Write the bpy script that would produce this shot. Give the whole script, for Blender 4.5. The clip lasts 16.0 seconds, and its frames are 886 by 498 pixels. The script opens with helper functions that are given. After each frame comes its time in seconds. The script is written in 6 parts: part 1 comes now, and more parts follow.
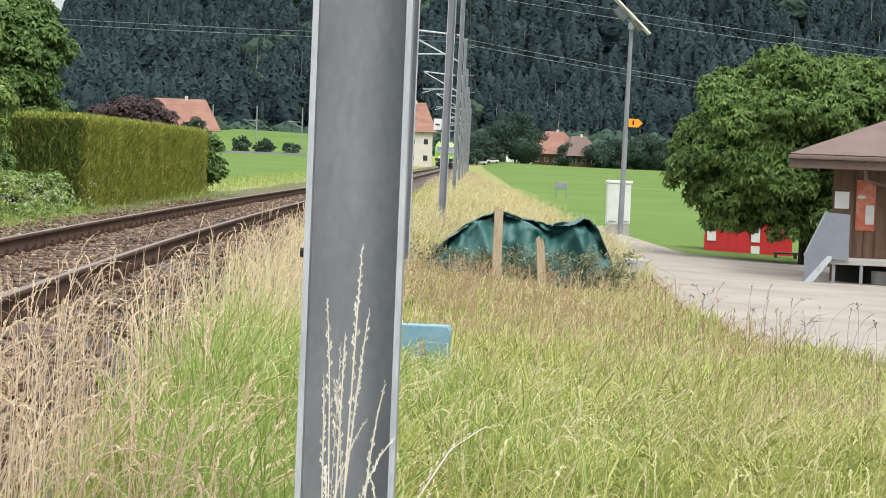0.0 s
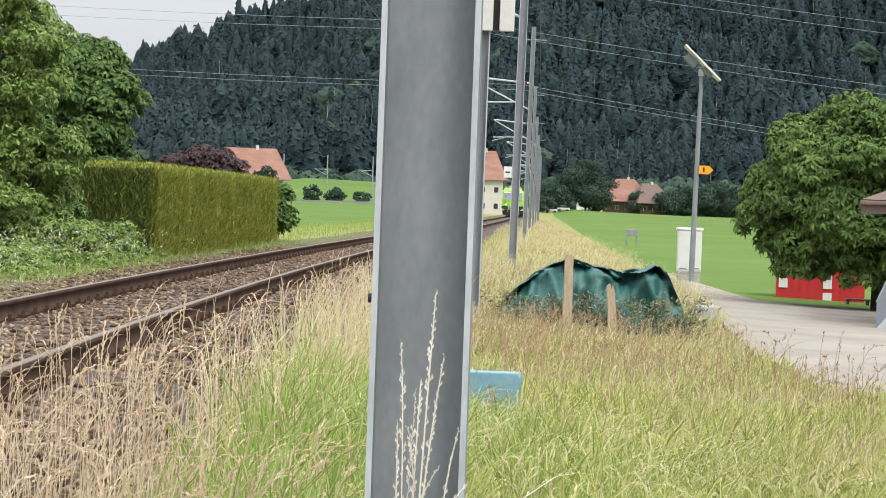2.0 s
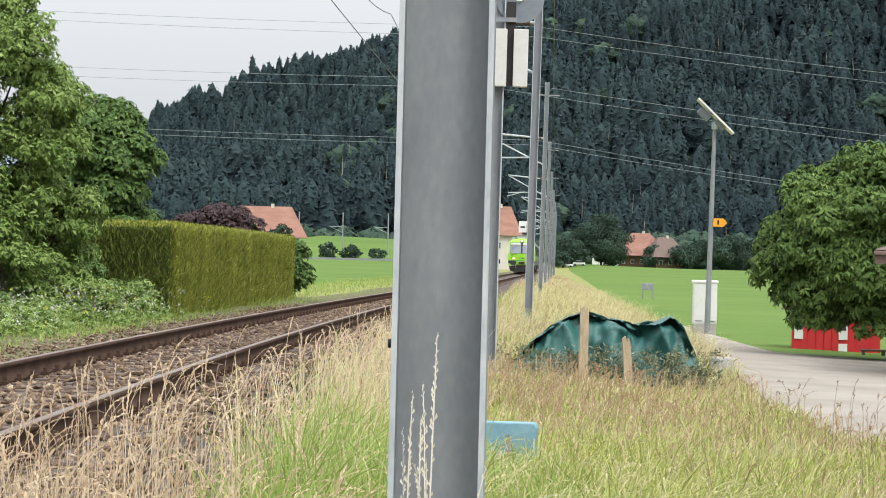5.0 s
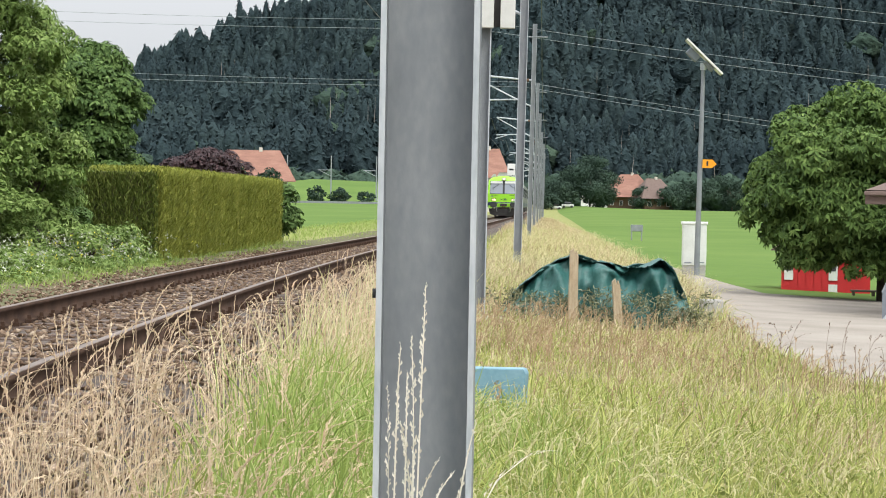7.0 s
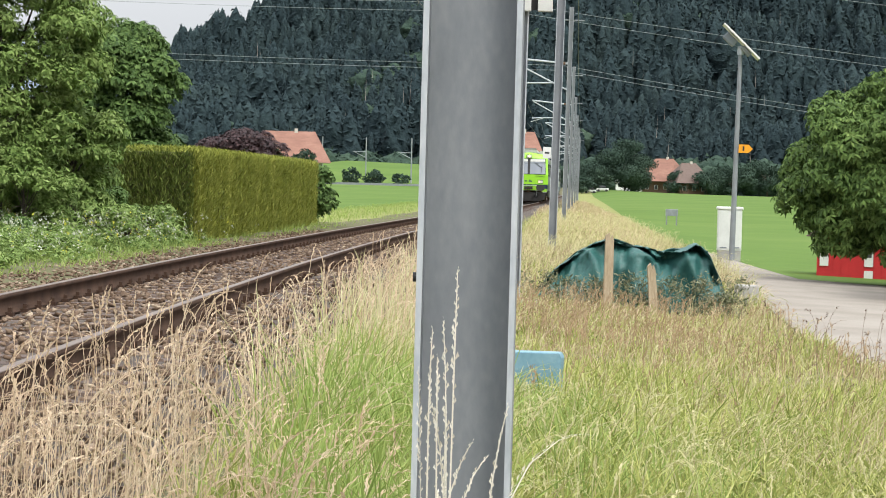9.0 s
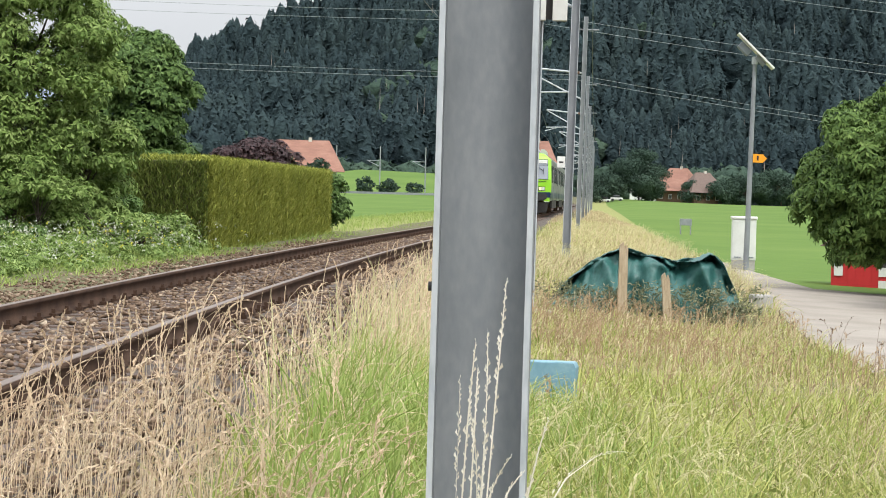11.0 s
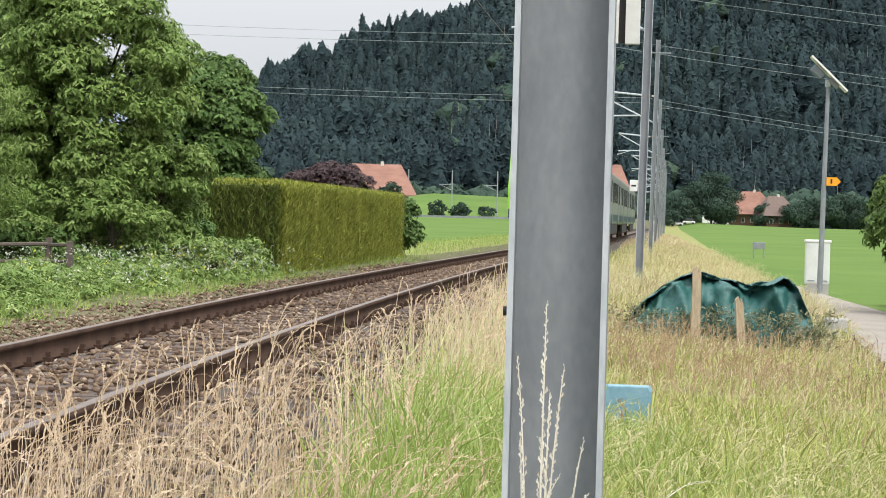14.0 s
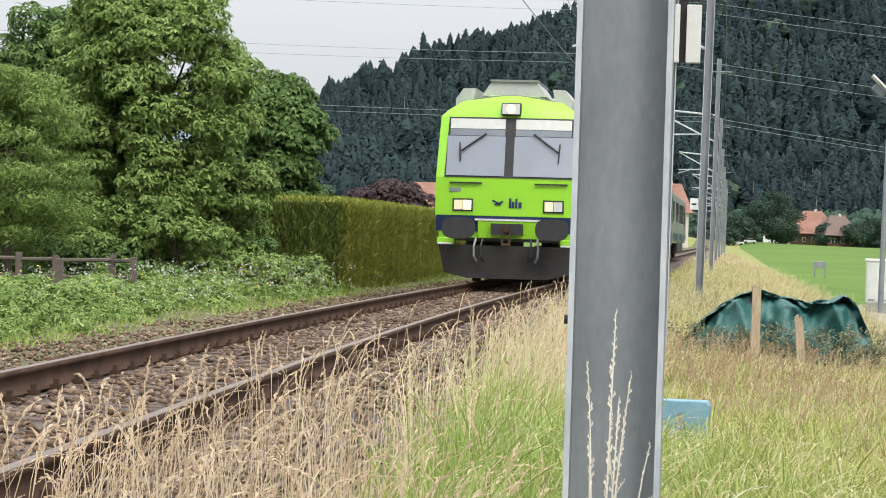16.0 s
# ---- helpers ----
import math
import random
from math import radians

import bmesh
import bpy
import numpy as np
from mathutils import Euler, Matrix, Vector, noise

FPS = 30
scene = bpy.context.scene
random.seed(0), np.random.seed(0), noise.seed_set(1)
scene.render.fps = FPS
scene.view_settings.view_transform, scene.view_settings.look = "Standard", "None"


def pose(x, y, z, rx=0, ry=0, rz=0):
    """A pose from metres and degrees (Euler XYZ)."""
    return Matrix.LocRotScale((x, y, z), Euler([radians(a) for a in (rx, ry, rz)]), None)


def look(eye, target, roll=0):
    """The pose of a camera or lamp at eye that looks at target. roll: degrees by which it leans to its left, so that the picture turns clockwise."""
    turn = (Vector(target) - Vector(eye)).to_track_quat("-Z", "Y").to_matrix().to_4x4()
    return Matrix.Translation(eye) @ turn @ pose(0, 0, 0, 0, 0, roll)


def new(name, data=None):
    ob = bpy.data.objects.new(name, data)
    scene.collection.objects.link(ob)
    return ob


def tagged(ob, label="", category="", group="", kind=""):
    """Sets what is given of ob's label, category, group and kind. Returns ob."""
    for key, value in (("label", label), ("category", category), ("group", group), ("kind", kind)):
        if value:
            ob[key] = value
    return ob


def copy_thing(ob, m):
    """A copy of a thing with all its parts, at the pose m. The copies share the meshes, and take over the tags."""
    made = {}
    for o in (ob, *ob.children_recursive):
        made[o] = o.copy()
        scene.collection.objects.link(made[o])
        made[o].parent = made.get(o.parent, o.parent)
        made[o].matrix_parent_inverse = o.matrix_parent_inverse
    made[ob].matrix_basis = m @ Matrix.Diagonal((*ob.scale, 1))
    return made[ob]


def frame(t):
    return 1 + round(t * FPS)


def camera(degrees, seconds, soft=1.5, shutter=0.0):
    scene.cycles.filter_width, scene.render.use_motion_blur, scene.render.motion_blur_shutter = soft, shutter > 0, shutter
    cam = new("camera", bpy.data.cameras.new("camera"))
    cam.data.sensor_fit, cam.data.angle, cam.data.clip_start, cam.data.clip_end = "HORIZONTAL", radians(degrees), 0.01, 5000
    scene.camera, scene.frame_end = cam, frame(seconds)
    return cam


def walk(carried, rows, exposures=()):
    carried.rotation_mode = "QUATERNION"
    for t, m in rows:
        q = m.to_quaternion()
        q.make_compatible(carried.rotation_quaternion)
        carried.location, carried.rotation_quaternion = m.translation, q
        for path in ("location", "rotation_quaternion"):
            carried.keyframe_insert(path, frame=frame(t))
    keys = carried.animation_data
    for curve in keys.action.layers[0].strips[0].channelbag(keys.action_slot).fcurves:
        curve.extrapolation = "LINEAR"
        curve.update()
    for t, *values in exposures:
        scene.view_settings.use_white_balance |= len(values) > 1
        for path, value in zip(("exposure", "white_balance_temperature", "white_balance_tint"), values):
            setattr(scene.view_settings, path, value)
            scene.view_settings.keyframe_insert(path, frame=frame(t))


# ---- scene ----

# ------------------------------------------------------------------ camera
cam = camera(20.2, 16.0, soft=1.0)
PATH = [
    (0, 0.0169, 0.0466, 0.9333, -0.0376, -2.0250, 2.156),
    (0.5, 0.0155, 0.0457, 0.9327, -0.3924, -1.6932, 2.014),
    (1, 0.0185, 0.0380, 0.9286, -0.7501, -1.4802, 1.871),
    (1.5, 0.0198, 0.0383, 0.9273, -1.1587, -1.3196, 1.855),
    (2, 0.0240, 0.0561, 0.9258, -1.7054, -0.9752, 1.914),
    (2.5, 0.0242, 0.0699, 0.9222, -2.1661, -0.3279, 2.068),
    (3, 0.0276, 0.0072, 0.9204, -2.4093, 0.2818, 2.093),
    (3.5, 0.0323, -0.2591, 0.8984, -2.3738, 0.6090, 1.912),
    (6, 0.0302, -0.0447, 0.9125, -1.8837, -0.2876, 0.944),
    (6.5, 0.0293, 0.0379, 0.9151, -1.7832, -0.6875, 0.856),
    (7, 0.0293, 0.0375, 0.9145, -1.8225, -1.0048, 0.906),
    (7.5, 0.0260, 0.0435, 0.9173, -2.0242, -1.2116, 1.052),
    (8, 0.0228, 0.0536, 0.9178, -2.3122, -1.3490, 1.204),
    (8.5, 0.0161, 0.0500, 0.9184, -2.5442, -1.4471, 1.358),
    (9, 0.0119, 0.0522, 0.9176, -2.6007, -1.4237, 1.415),
    (11.5, 0.0040, 0.0591, 0.9185, -3.0154, -1.1642, 1.537),
    (12, -0.0004, 0.0483, 0.9196, -3.1046, -1.0889, 1.584),
    (12.5, 0.0039, 0.0571, 0.9190, -3.2784, -0.9398, 1.634),
    (13, 0.0008, 0.0552, 0.9191, -3.6201, -0.7784, 1.658),
    (13.5, -0.0012, 0.0781, 0.9188, -4.1221, -0.6901, 1.582),
    (14, -0.0010, 0.0803, 0.9192, -4.5958, -0.7176, 1.425),
    (14.5, -0.0005, 0.0760, 0.9168, -4.9156, -0.7854, 1.370),
    (15, -0.0009, 0.0757, 0.9175, -5.1549, -0.7388, 1.391),
    (15.5, 0.0000, 0.0000, 0.9193, -5.4773, -0.5998, 1.500),
    (16, 0.0093, -0.1463, 0.9008, -5.9927, -0.3286, 1.603)
]


def aim(x, y, z, azimuth, elevation, roll):
    return pose(x, y, z, 90 + elevation, 0, -azimuth) @ pose(0, 0, 0, 0, 0, roll)


walk(cam, [(r[0], aim(*r[1:])) for r in PATH])

# ------------------------------------------------------------------ light: overcast sky and a veiled sun
scene.view_settings.exposure = 0.06
world = bpy.data.worlds.new("overcast_sky")
scene.world = world
world.use_nodes = True
wn, wl = world.node_tree.nodes, world.node_tree.links
sky = wn.new("ShaderNodeTexSky")
sky.sky_type, sky.sun_disc = "NISHITA", False
sky.sun_elevation, sky.sun_rotation = radians(52), radians(150)
sky.air_density, sky.dust_density = 1.0, 4.0
grey = wn.new("ShaderNodeHueSaturation")
grey.inputs["Saturation"].default_value = 0.12
veil = wn.new("ShaderNodeMix")
veil.data_type = "RGBA"
veil.inputs[0].default_value = 0.72
veil.inputs[7].default_value = (7.6, 7.9, 8.3, 1)
wl.new(sky.outputs[0], grey.inputs["Color"])
wl.new(grey.outputs[0], veil.inputs[6])
# an overcast sky is brighter towards the zenith
co = wn.new("ShaderNodeTexCoord")
sep = wn.new("ShaderNodeSeparateXYZ")
rise = wn.new("ShaderNodeMath")
rise.operation, rise.use_clamp = "MULTIPLY_ADD", False
rise.inputs[1].default_value, rise.inputs[2].default_value = 2.2, 0.9
top = wn.new("ShaderNodeVectorMath")
top.operation = "SCALE"
wl.new(co.outputs["Generated"], sep.inputs[0])
wl.new(sep.outputs[2], rise.inputs[0])
wl.new(veil.outputs[2], top.inputs[0])
wl.new(rise.outputs[0], top.inputs["Scale"])
wl.new(top.outputs[0], wn["Background"].inputs["Color"])
wn["Background"].inputs["Strength"].default_value = 0.11
sun = new("sun", bpy.data.lights.new("sun", "SUN"))
sun.data.energy, sun.data.angle, sun.data.color = 1.5, radians(14), (1.0, 0.95, 0.87)
sun.matrix_world = look((12, -20, 30), (0, 0, 0))

# ------------------------------------------------------------------ helpers
def mesh_np(name, verts, faces):
    """Mesh from an array of points and a list of face index arrays (each n x k)."""
    me = bpy.data.meshes.new(name)
    verts = np.asarray(verts, dtype=np.float32).reshape(-1, 3)
    me.vertices.add(len(verts))
    me.vertices.foreach_set("co", verts.ravel())
    sizes = np.concatenate([np.full(len(f), f.shape[1], dtype=np.int32) for f in faces])
    loops = np.concatenate([f.ravel() for f in faces]).astype(np.int32)
    me.loops.add(len(loops))
    me.loops.foreach_set("vertex_index", loops)
    me.polygons.add(len(sizes))
    starts = np.concatenate([[0], np.cumsum(sizes)[:-1]]).astype(np.int32)
    me.polygons.foreach_set("loop_start", starts)
    me.polygons.foreach_set("loop_total", sizes)
    me.update(calc_edges=True)
    return me


def obj(name, me, material, parent=None, label="", smooth=False):
    if material and not me.materials:
        me.materials.append(material)
    if smooth:
        me.polygons.foreach_set("use_smooth", np.ones(len(me.polygons), dtype=bool))
    ob = new(name, me)
    if parent:
        ob.parent = parent
    if label:
        ob["label"] = label
    return ob


def part(name, bm, material, parent, label="", smooth=False):
    me = bpy.data.meshes.new(name)
    bm.to_mesh(me)
    bm.free()
    return obj(name, me, material, parent, label, smooth)


def empty(name, m, label, category, group="", kind=""):
    ob = new(name)
    ob.matrix_basis = m
    return tagged(ob, label, category, group, kind)


def box(bm, x0, x1, y0, y1, z0, z1, bevel=0.0, m=None):
    made = bmesh.ops.create_cube(bm, size=1.0)["verts"]
    t = Matrix.Translation(((x0 + x1) / 2, (y0 + y1) / 2, (z0 + z1) / 2)) @ Matrix.Diagonal((x1 - x0, y1 - y0, z1 - z0, 1))
    bmesh.ops.transform(bm, matrix=(m @ t) if m else t, verts=made)
    if bevel:
        edges = list({e for v in made for e in v.link_edges})
        bmesh.ops.bevel(bm, geom=edges, offset=bevel, segments=2, affect="EDGES", profile=0.5)
    return bm


def boxed(*a, bevel=0.0, m=None):
    return box(bmesh.new(), *a, bevel=bevel, m=m)


def rod(bm, a, b, r0, r1=None, seg=10, cap=True):
    a, b = Vector(a), Vector(b)
    d = b - a
    made = bmesh.ops.create_cone(bm, cap_ends=cap, segments=seg, radius1=r0, radius2=r0 if r1 is None else r1, depth=d.length)["verts"]
    m = Matrix.Translation((a + b) / 2) @ d.to_track_quat("Z", "Y").to_matrix().to_4x4()
    bmesh.ops.transform(bm, matrix=m, verts=made)
    return bm


def prism(bm, outline, axis, lo, hi):
    """Extrude a closed outline of (a, b) pairs along an axis: 'x' gives (y, z) outlines, 'y' gives (x, z), 'z' gives (x, y)."""
    def put(p, w):
        return {"x": (w, p[0], p[1]), "y": (p[0], w, p[1]), "z": (p[0], p[1], w)}[axis]
    a = [bm.verts.new(put(p, lo)) for p in outline]
    b = [bm.verts.new(put(p, hi)) for p in outline]
    bm.faces.new(a), bm.faces.new(b)
    n = len(outline)
    for i in range(n):
        bm.faces.new((a[i], a[(i + 1) % n], b[(i + 1) % n], b[i]))
    bmesh.ops.recalc_face_normals(bm, faces=bm.faces)
    return bm


def smoothstep(a, b, x):
    t = np.clip((np.asarray(x, dtype=float) - a) / (b - a), 0, 1)
    return t * t * (3 - 2 * t)


# ------------------------------------------------------------------ materials
def material(name, stops, rough=0.7, metal=0.0, scale=8.0, fine=60.0, bump=0.15, pick="noise", stretch=(1, 1, 1), specular=0.5,
             through_light=0.0, rough_var=0.1, dist=0.01, patchy=0.0):
    """A surface whose colour runs over the given stops by noise, by the mesh island ('island') or by the object ('object')."""
    mt = bpy.data.materials.new(name)
    mt.use_nodes = True
    n, l = mt.node_tree.nodes, mt.node_tree.links
    b = n["Principled BSDF"]
    co = n.new("ShaderNodeTexCoord")
    mp = n.new("ShaderNodeMapping")
    mp.inputs["Scale"].default_value = stretch
    l.new(co.outputs["Object"], mp.inputs[0])
    big, small = n.new("ShaderNodeTexNoise"), n.new("ShaderNodeTexNoise")
    big.inputs["Scale"].default_value, big.inputs["Detail"].default_value = scale, 4
    small.inputs["Scale"].default_value, small.inputs["Detail"].default_value = fine, 3
    for t in (big, small):
        l.new(mp.outputs[0], t.inputs["Vector"])
    mix = n.new("ShaderNodeMath")
    mix.operation = "MULTIPLY_ADD"
    mix.inputs[1].default_value = 0.35
    add = n.new("ShaderNodeMath")
    add.operation = "MULTIPLY"
    add.inputs[1].default_value = 0.65
    if pick == "noise":
        l.new(big.outputs[0], add.inputs[0])
    else:
        g = n.new("ShaderNodeNewGeometry" if pick == "island" else "ShaderNodeObjectInfo")
        chance = g.outputs["Random Per Island" if pick == "island" else "Random"]
        if patchy:
            wide = n.new("ShaderNodeMapRange")
            wide.inputs["From Min"].default_value, wide.inputs["From Max"].default_value = 0.3, 0.7
            l.new(big.outputs[0], wide.inputs["Value"])
            both = n.new("ShaderNodeMix")
            both.inputs[0].default_value = patchy
            l.new(chance, both.inputs[2])
            l.new(wide.outputs[0], both.inputs[3])
            chance = both.outputs[0]
        l.new(chance, add.inputs[0])
    l.new(small.outputs[0], mix.inputs[0])
    l.new(add.outputs[0], mix.inputs[2])
    ramp = n.new("ShaderNodeValToRGB")
    lo, hi = (0.30, 0.70) if pick == "noise" else (0.12, 0.88)
    while len(ramp.color_ramp.elements) < len(stops):
        ramp.color_ramp.elements.new(0.5)
    for i, c in enumerate(stops):
        e = ramp.color_ramp.elements[i]
        e.position = lo + (hi - lo) * i / max(1, len(stops) - 1)
        e.color = (*c, 1)
    l.new(mix.outputs[0], ramp.inputs[0])
    l.new(ramp.outputs[0], b.inputs["Base Color"])
    b.inputs["Metallic"].default_value = metal
    b.inputs["Specular IOR Level"].default_value = specular
    rr = n.new("ShaderNodeMath")
    rr.operation = "MULTIPLY_ADD"
    rr.inputs[1].default_value, rr.inputs[2].default_value = rough_var * 2, rough - rough_var
    l.new(small.outputs[0], rr.inputs[0])
    l.new(rr.outputs[0], b.inputs["Roughness"])
    if bump:
        bp = n.new("ShaderNodeBump")
        bp.inputs["Strength"].default_value, bp.inputs["Distance"].default_value = bump, dist
        l.new(small.outputs[0], bp.inputs["Height"])
        l.new(bp.outputs[0], b.inputs["Normal"])
    if through_light:
        tr = n.new("ShaderNodeBsdfTranslucent")
        l.new(ramp.outputs[0], tr.inputs["Color"])
        ms = n.new("ShaderNodeMixShader")
        ms.inputs[0].default_value = through_light
        l.new(b.outputs[0], ms.inputs[1])
        l.new(tr.outputs[0], ms.inputs[2])
        l.new(ms.outputs[0], n["Material Output"].inputs[0])
    return mt


def glow(name, colour, strength):
    mt = bpy.data.materials.new(name)
    mt.use_nodes = True
    b = mt.node_tree.nodes["Principled BSDF"]
    b.inputs["Base Color"].default_value = (*colour, 1)
    b.inputs["Emission Color"].default_value = (*colour, 1)
    b.inputs["Emission Strength"].default_value = strength
    return mt


M_SOIL = material("verge soil", [(0.06, 0.05, 0.03), (0.12, 0.11, 0.045), (0.08, 0.10, 0.03)], 0.95, scale=0.8, fine=14, bump=0.5, dist=0.05)
M_FIELD = material("mown meadow", [(0.085, 0.150, 0.032), (0.11, 0.180, 0.040), (0.14, 0.205, 0.050)], 0.95, scale=0.05, fine=1.3, bump=0.3, dist=0.1, specular=0.1)
M_HAY = material("pale grass", [(0.17, 0.20, 0.06), (0.24, 0.25, 0.085), (0.29, 0.28, 0.115)], 0.95, scale=0.2, fine=4, bump=0.4, dist=0.1, specular=0.2)
M_ROAD = material("worn pale gravelly asphalt", [(0.23, 0.205, 0.172), (0.30, 0.268, 0.230), (0.355, 0.32, 0.28)], 0.95, scale=0.7, fine=30, bump=0.35, specular=0.2)
M_BALLAST = material("ballast bed", [(0.045, 0.034, 0.028), (0.09, 0.07, 0.056), (0.15, 0.12, 0.10)], 0.95, scale=6, fine=30, bump=0.8, dist=0.04)
M_STONE = material("ballast stone", [(0.052, 0.033, 0.022), (0.13, 0.086, 0.058), (0.23, 0.162, 0.113), (0.52, 0.43, 0.32)], 0.9, scale=1.5, fine=60, bump=0.3, pick="island", patchy=0.25, specular=0.15)
M_STONE1 = material("single stone", [(0.052, 0.033, 0.022), (0.13, 0.086, 0.058), (0.23, 0.162, 0.113), (0.52, 0.43, 0.32)], 0.9, scale=9, fine=60, bump=0.3, pick="object", specular=0.15)
M_RAIL = material("rusty rail steel", [(0.038, 0.022, 0.016), (0.070, 0.042, 0.029), (0.11, 0.066, 0.045)], 0.9, scale=3, fine=40, bump=0.15, specular=0.12)
M_SHINE = material("worn rail head", [(0.16, 0.115, 0.09), (0.24, 0.185, 0.155)], 0.42, 0.4, scale=3, fine=40, bump=0.05, specular=0.3)
M_SLEEPER = material("brown steel sleeper", [(0.065, 0.043, 0.033), (0.11, 0.075, 0.058), (0.14, 0.10, 0.08)], 0.85, scale=4, fine=30, bump=0.3, pick="object")
M_ZINC = material("galvanised mast steel", [(0.185, 0.20, 0.22), (0.235, 0.25, 0.27), (0.30, 0.315, 0.33)], 0.62, 0.25, scale=5, fine=55, bump=0.06, stretch=(1, 1, 0.45))
M_ZINC_PALE = material("pale zinc, lit edge tone", [(0.34, 0.37, 0.40), (0.46, 0.49, 0.52), (0.56, 0.58, 0.60)], 0.55, 0.25, scale=14, fine=90, bump=0.06, stretch=(1, 1, 0.3))
M_WIRE = material("wire", [(0.24, 0.26, 0.28), (0.32, 0.34, 0.36)], 0.6, 0.3, bump=0)
M_DARKWIRE = material("dark copper wire", [(0.10, 0.11, 0.11), (0.16, 0.16, 0.16)], 0.6, 0.3, bump=0)
M_GRASS = material("green grass", [(0.13, 0.18, 0.035), (0.27, 0.32, 0.075), (0.45, 0.46, 0.15), (0.62, 0.58, 0.27)], 0.75, scale=0.9, fine=6, bump=0, pick="island", through_light=0.25, specular=0.3, patchy=0.45)
M_LUSH = material("lush grass", [(0.16, 0.24, 0.052), (0.28, 0.37, 0.095), (0.43, 0.49, 0.18)], 0.7, scale=1.5, fine=8, bump=0, pick="island", through_light=0.3, specular=0.25, patchy=0.35)
M_DRY = material("dry grass", [(0.27, 0.20, 0.11), (0.45, 0.36, 0.21), (0.59, 0.47, 0.31), (0.69, 0.59, 0.42)], 0.8, scale=1.4, fine=8, bump=0, pick="island", through_light=0.2, specular=0.3, patchy=0.35)
M_PLUME = material("rosy grass plumes", [(0.42, 0.29, 0.19), (0.60, 0.45, 0.31), (0.74, 0.60, 0.43), (0.84, 0.74, 0.57)], 0.85, scale=1.2, fine=10, bump=0, pick="island", through_light=0.25, specular=0.2, patchy=0.4)
M_PALE = material("pale ripe grass heads", [(0.44, 0.42, 0.20), (0.60, 0.56, 0.31), (0.72, 0.67, 0.44)], 0.85, scale=1.2, fine=10, bump=0, pick="island", through_light=0.25, specular=0.2, patchy=0.3)
M_RUSSET = material("russet grass heads", [(0.28, 0.19, 0.11), (0.40, 0.28, 0.17), (0.52, 0.40, 0.25)], 0.85, scale=1.0, fine=10, bump=0, pick="island", through_light=0.2, specular=0.2, patchy=0.3)
M_DOCK = material("brown dock seed", [(0.12, 0.075, 0.05), (0.20, 0.13, 0.09)], 0.85, bump=0, pick="island")
M_GREYWEED = material("grey-green weeds", [(0.07, 0.085, 0.05), (0.15, 0.17, 0.095), (0.26, 0.26, 0.16), (0.38, 0.35, 0.24)], 0.85, scale=2, fine=10, bump=0, pick="island", through_light=0.15, specular=0.2, patchy=0.3)
M_LEAF = material("broad leaves", [(0.030, 0.060, 0.018), (0.065, 0.120, 0.030), (0.115, 0.190, 0.052), (0.19, 0.28, 0.09)], 0.65, bump=0, scale=1.2, fine=4, pick="island", through_light=0.16, specular=0.2, patchy=0.25)
M_LEAF_LIGHT = material("light leaves", [(0.062, 0.108, 0.027), (0.14, 0.22, 0.052), (0.23, 0.32, 0.092), (0.38, 0.48, 0.19)], 0.65, bump=0, scale=0.8, fine=4, pick="island", through_light=0.22, specular=0.2, patchy=0.3)
M_CHESTNUT = material("chestnut leaves", [(0.030, 0.060, 0.016), (0.068, 0.122, 0.028), (0.118, 0.190, 0.046), (0.20, 0.28, 0.08)], 0.65, bump=0, scale=1.0, fine=4, pick="island", through_light=0.14, specular=0.2, patchy=0.3)
M_LEAF_RED = material("copper beech leaves", [(0.020, 0.008, 0.010), (0.04, 0.016, 0.018), (0.075, 0.034, 0.034)], 0.6, bump=0, pick="island", through_light=0.15)
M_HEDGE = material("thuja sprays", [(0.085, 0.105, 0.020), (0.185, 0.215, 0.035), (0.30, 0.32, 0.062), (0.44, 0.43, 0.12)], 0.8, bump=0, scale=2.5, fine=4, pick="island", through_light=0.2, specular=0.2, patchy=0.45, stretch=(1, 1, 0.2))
M_HEDGE_SHADED = material("shaded hedge sprays", [(0.065, 0.095, 0.022), (0.13, 0.17, 0.035), (0.21, 0.24, 0.06)], 0.8, bump=0, pick="island", through_light=0.15, specular=0.2)
M_HEDGE_CORE = material("hedge core", [(0.04, 0.045, 0.012), (0.075, 0.08, 0.02)], 0.95, scale=3, fine=12, bump=0.6, dist=0.05)
# bluish tint in both far woods stands in for the haze of distance
M_HAZED_CONIFER = material("spruce", [(0.019, 0.031, 0.036), (0.032, 0.050, 0.054), (0.047, 0.070, 0.069)], 0.95, scale=0.03, fine=0.7, bump=0.7, dist=1.5, specular=0.05)
M_DECID = material("far broadleaf wood, haze tinted", [(0.031, 0.051, 0.042), (0.050, 0.080, 0.059), (0.074, 0.111, 0.073)], 0.95, scale=0.1, fine=0.7, bump=0.7, dist=1.5, specular=0.05)
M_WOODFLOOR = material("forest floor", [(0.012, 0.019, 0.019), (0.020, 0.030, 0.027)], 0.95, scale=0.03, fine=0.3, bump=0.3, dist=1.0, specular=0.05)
M_TRUNK = material("pale bare trunk", [(0.16, 0.15, 0.13), (0.25, 0.235, 0.21)], 0.9, bump=0, pick="island")
M_BARK = material("bark", [(0.05, 0.04, 0.03), (0.10, 0.08, 0.06)], 0.95, scale=6, fine=40, bump=0.6)
M_TARP = material("green tarpaulin", [(0.014, 0.066, 0.060), (0.025, 0.105, 0.094), (0.045, 0.15, 0.132)], 0.5, scale=2.5, fine=20, bump=0.25, dist=0.02, specular=0.5)
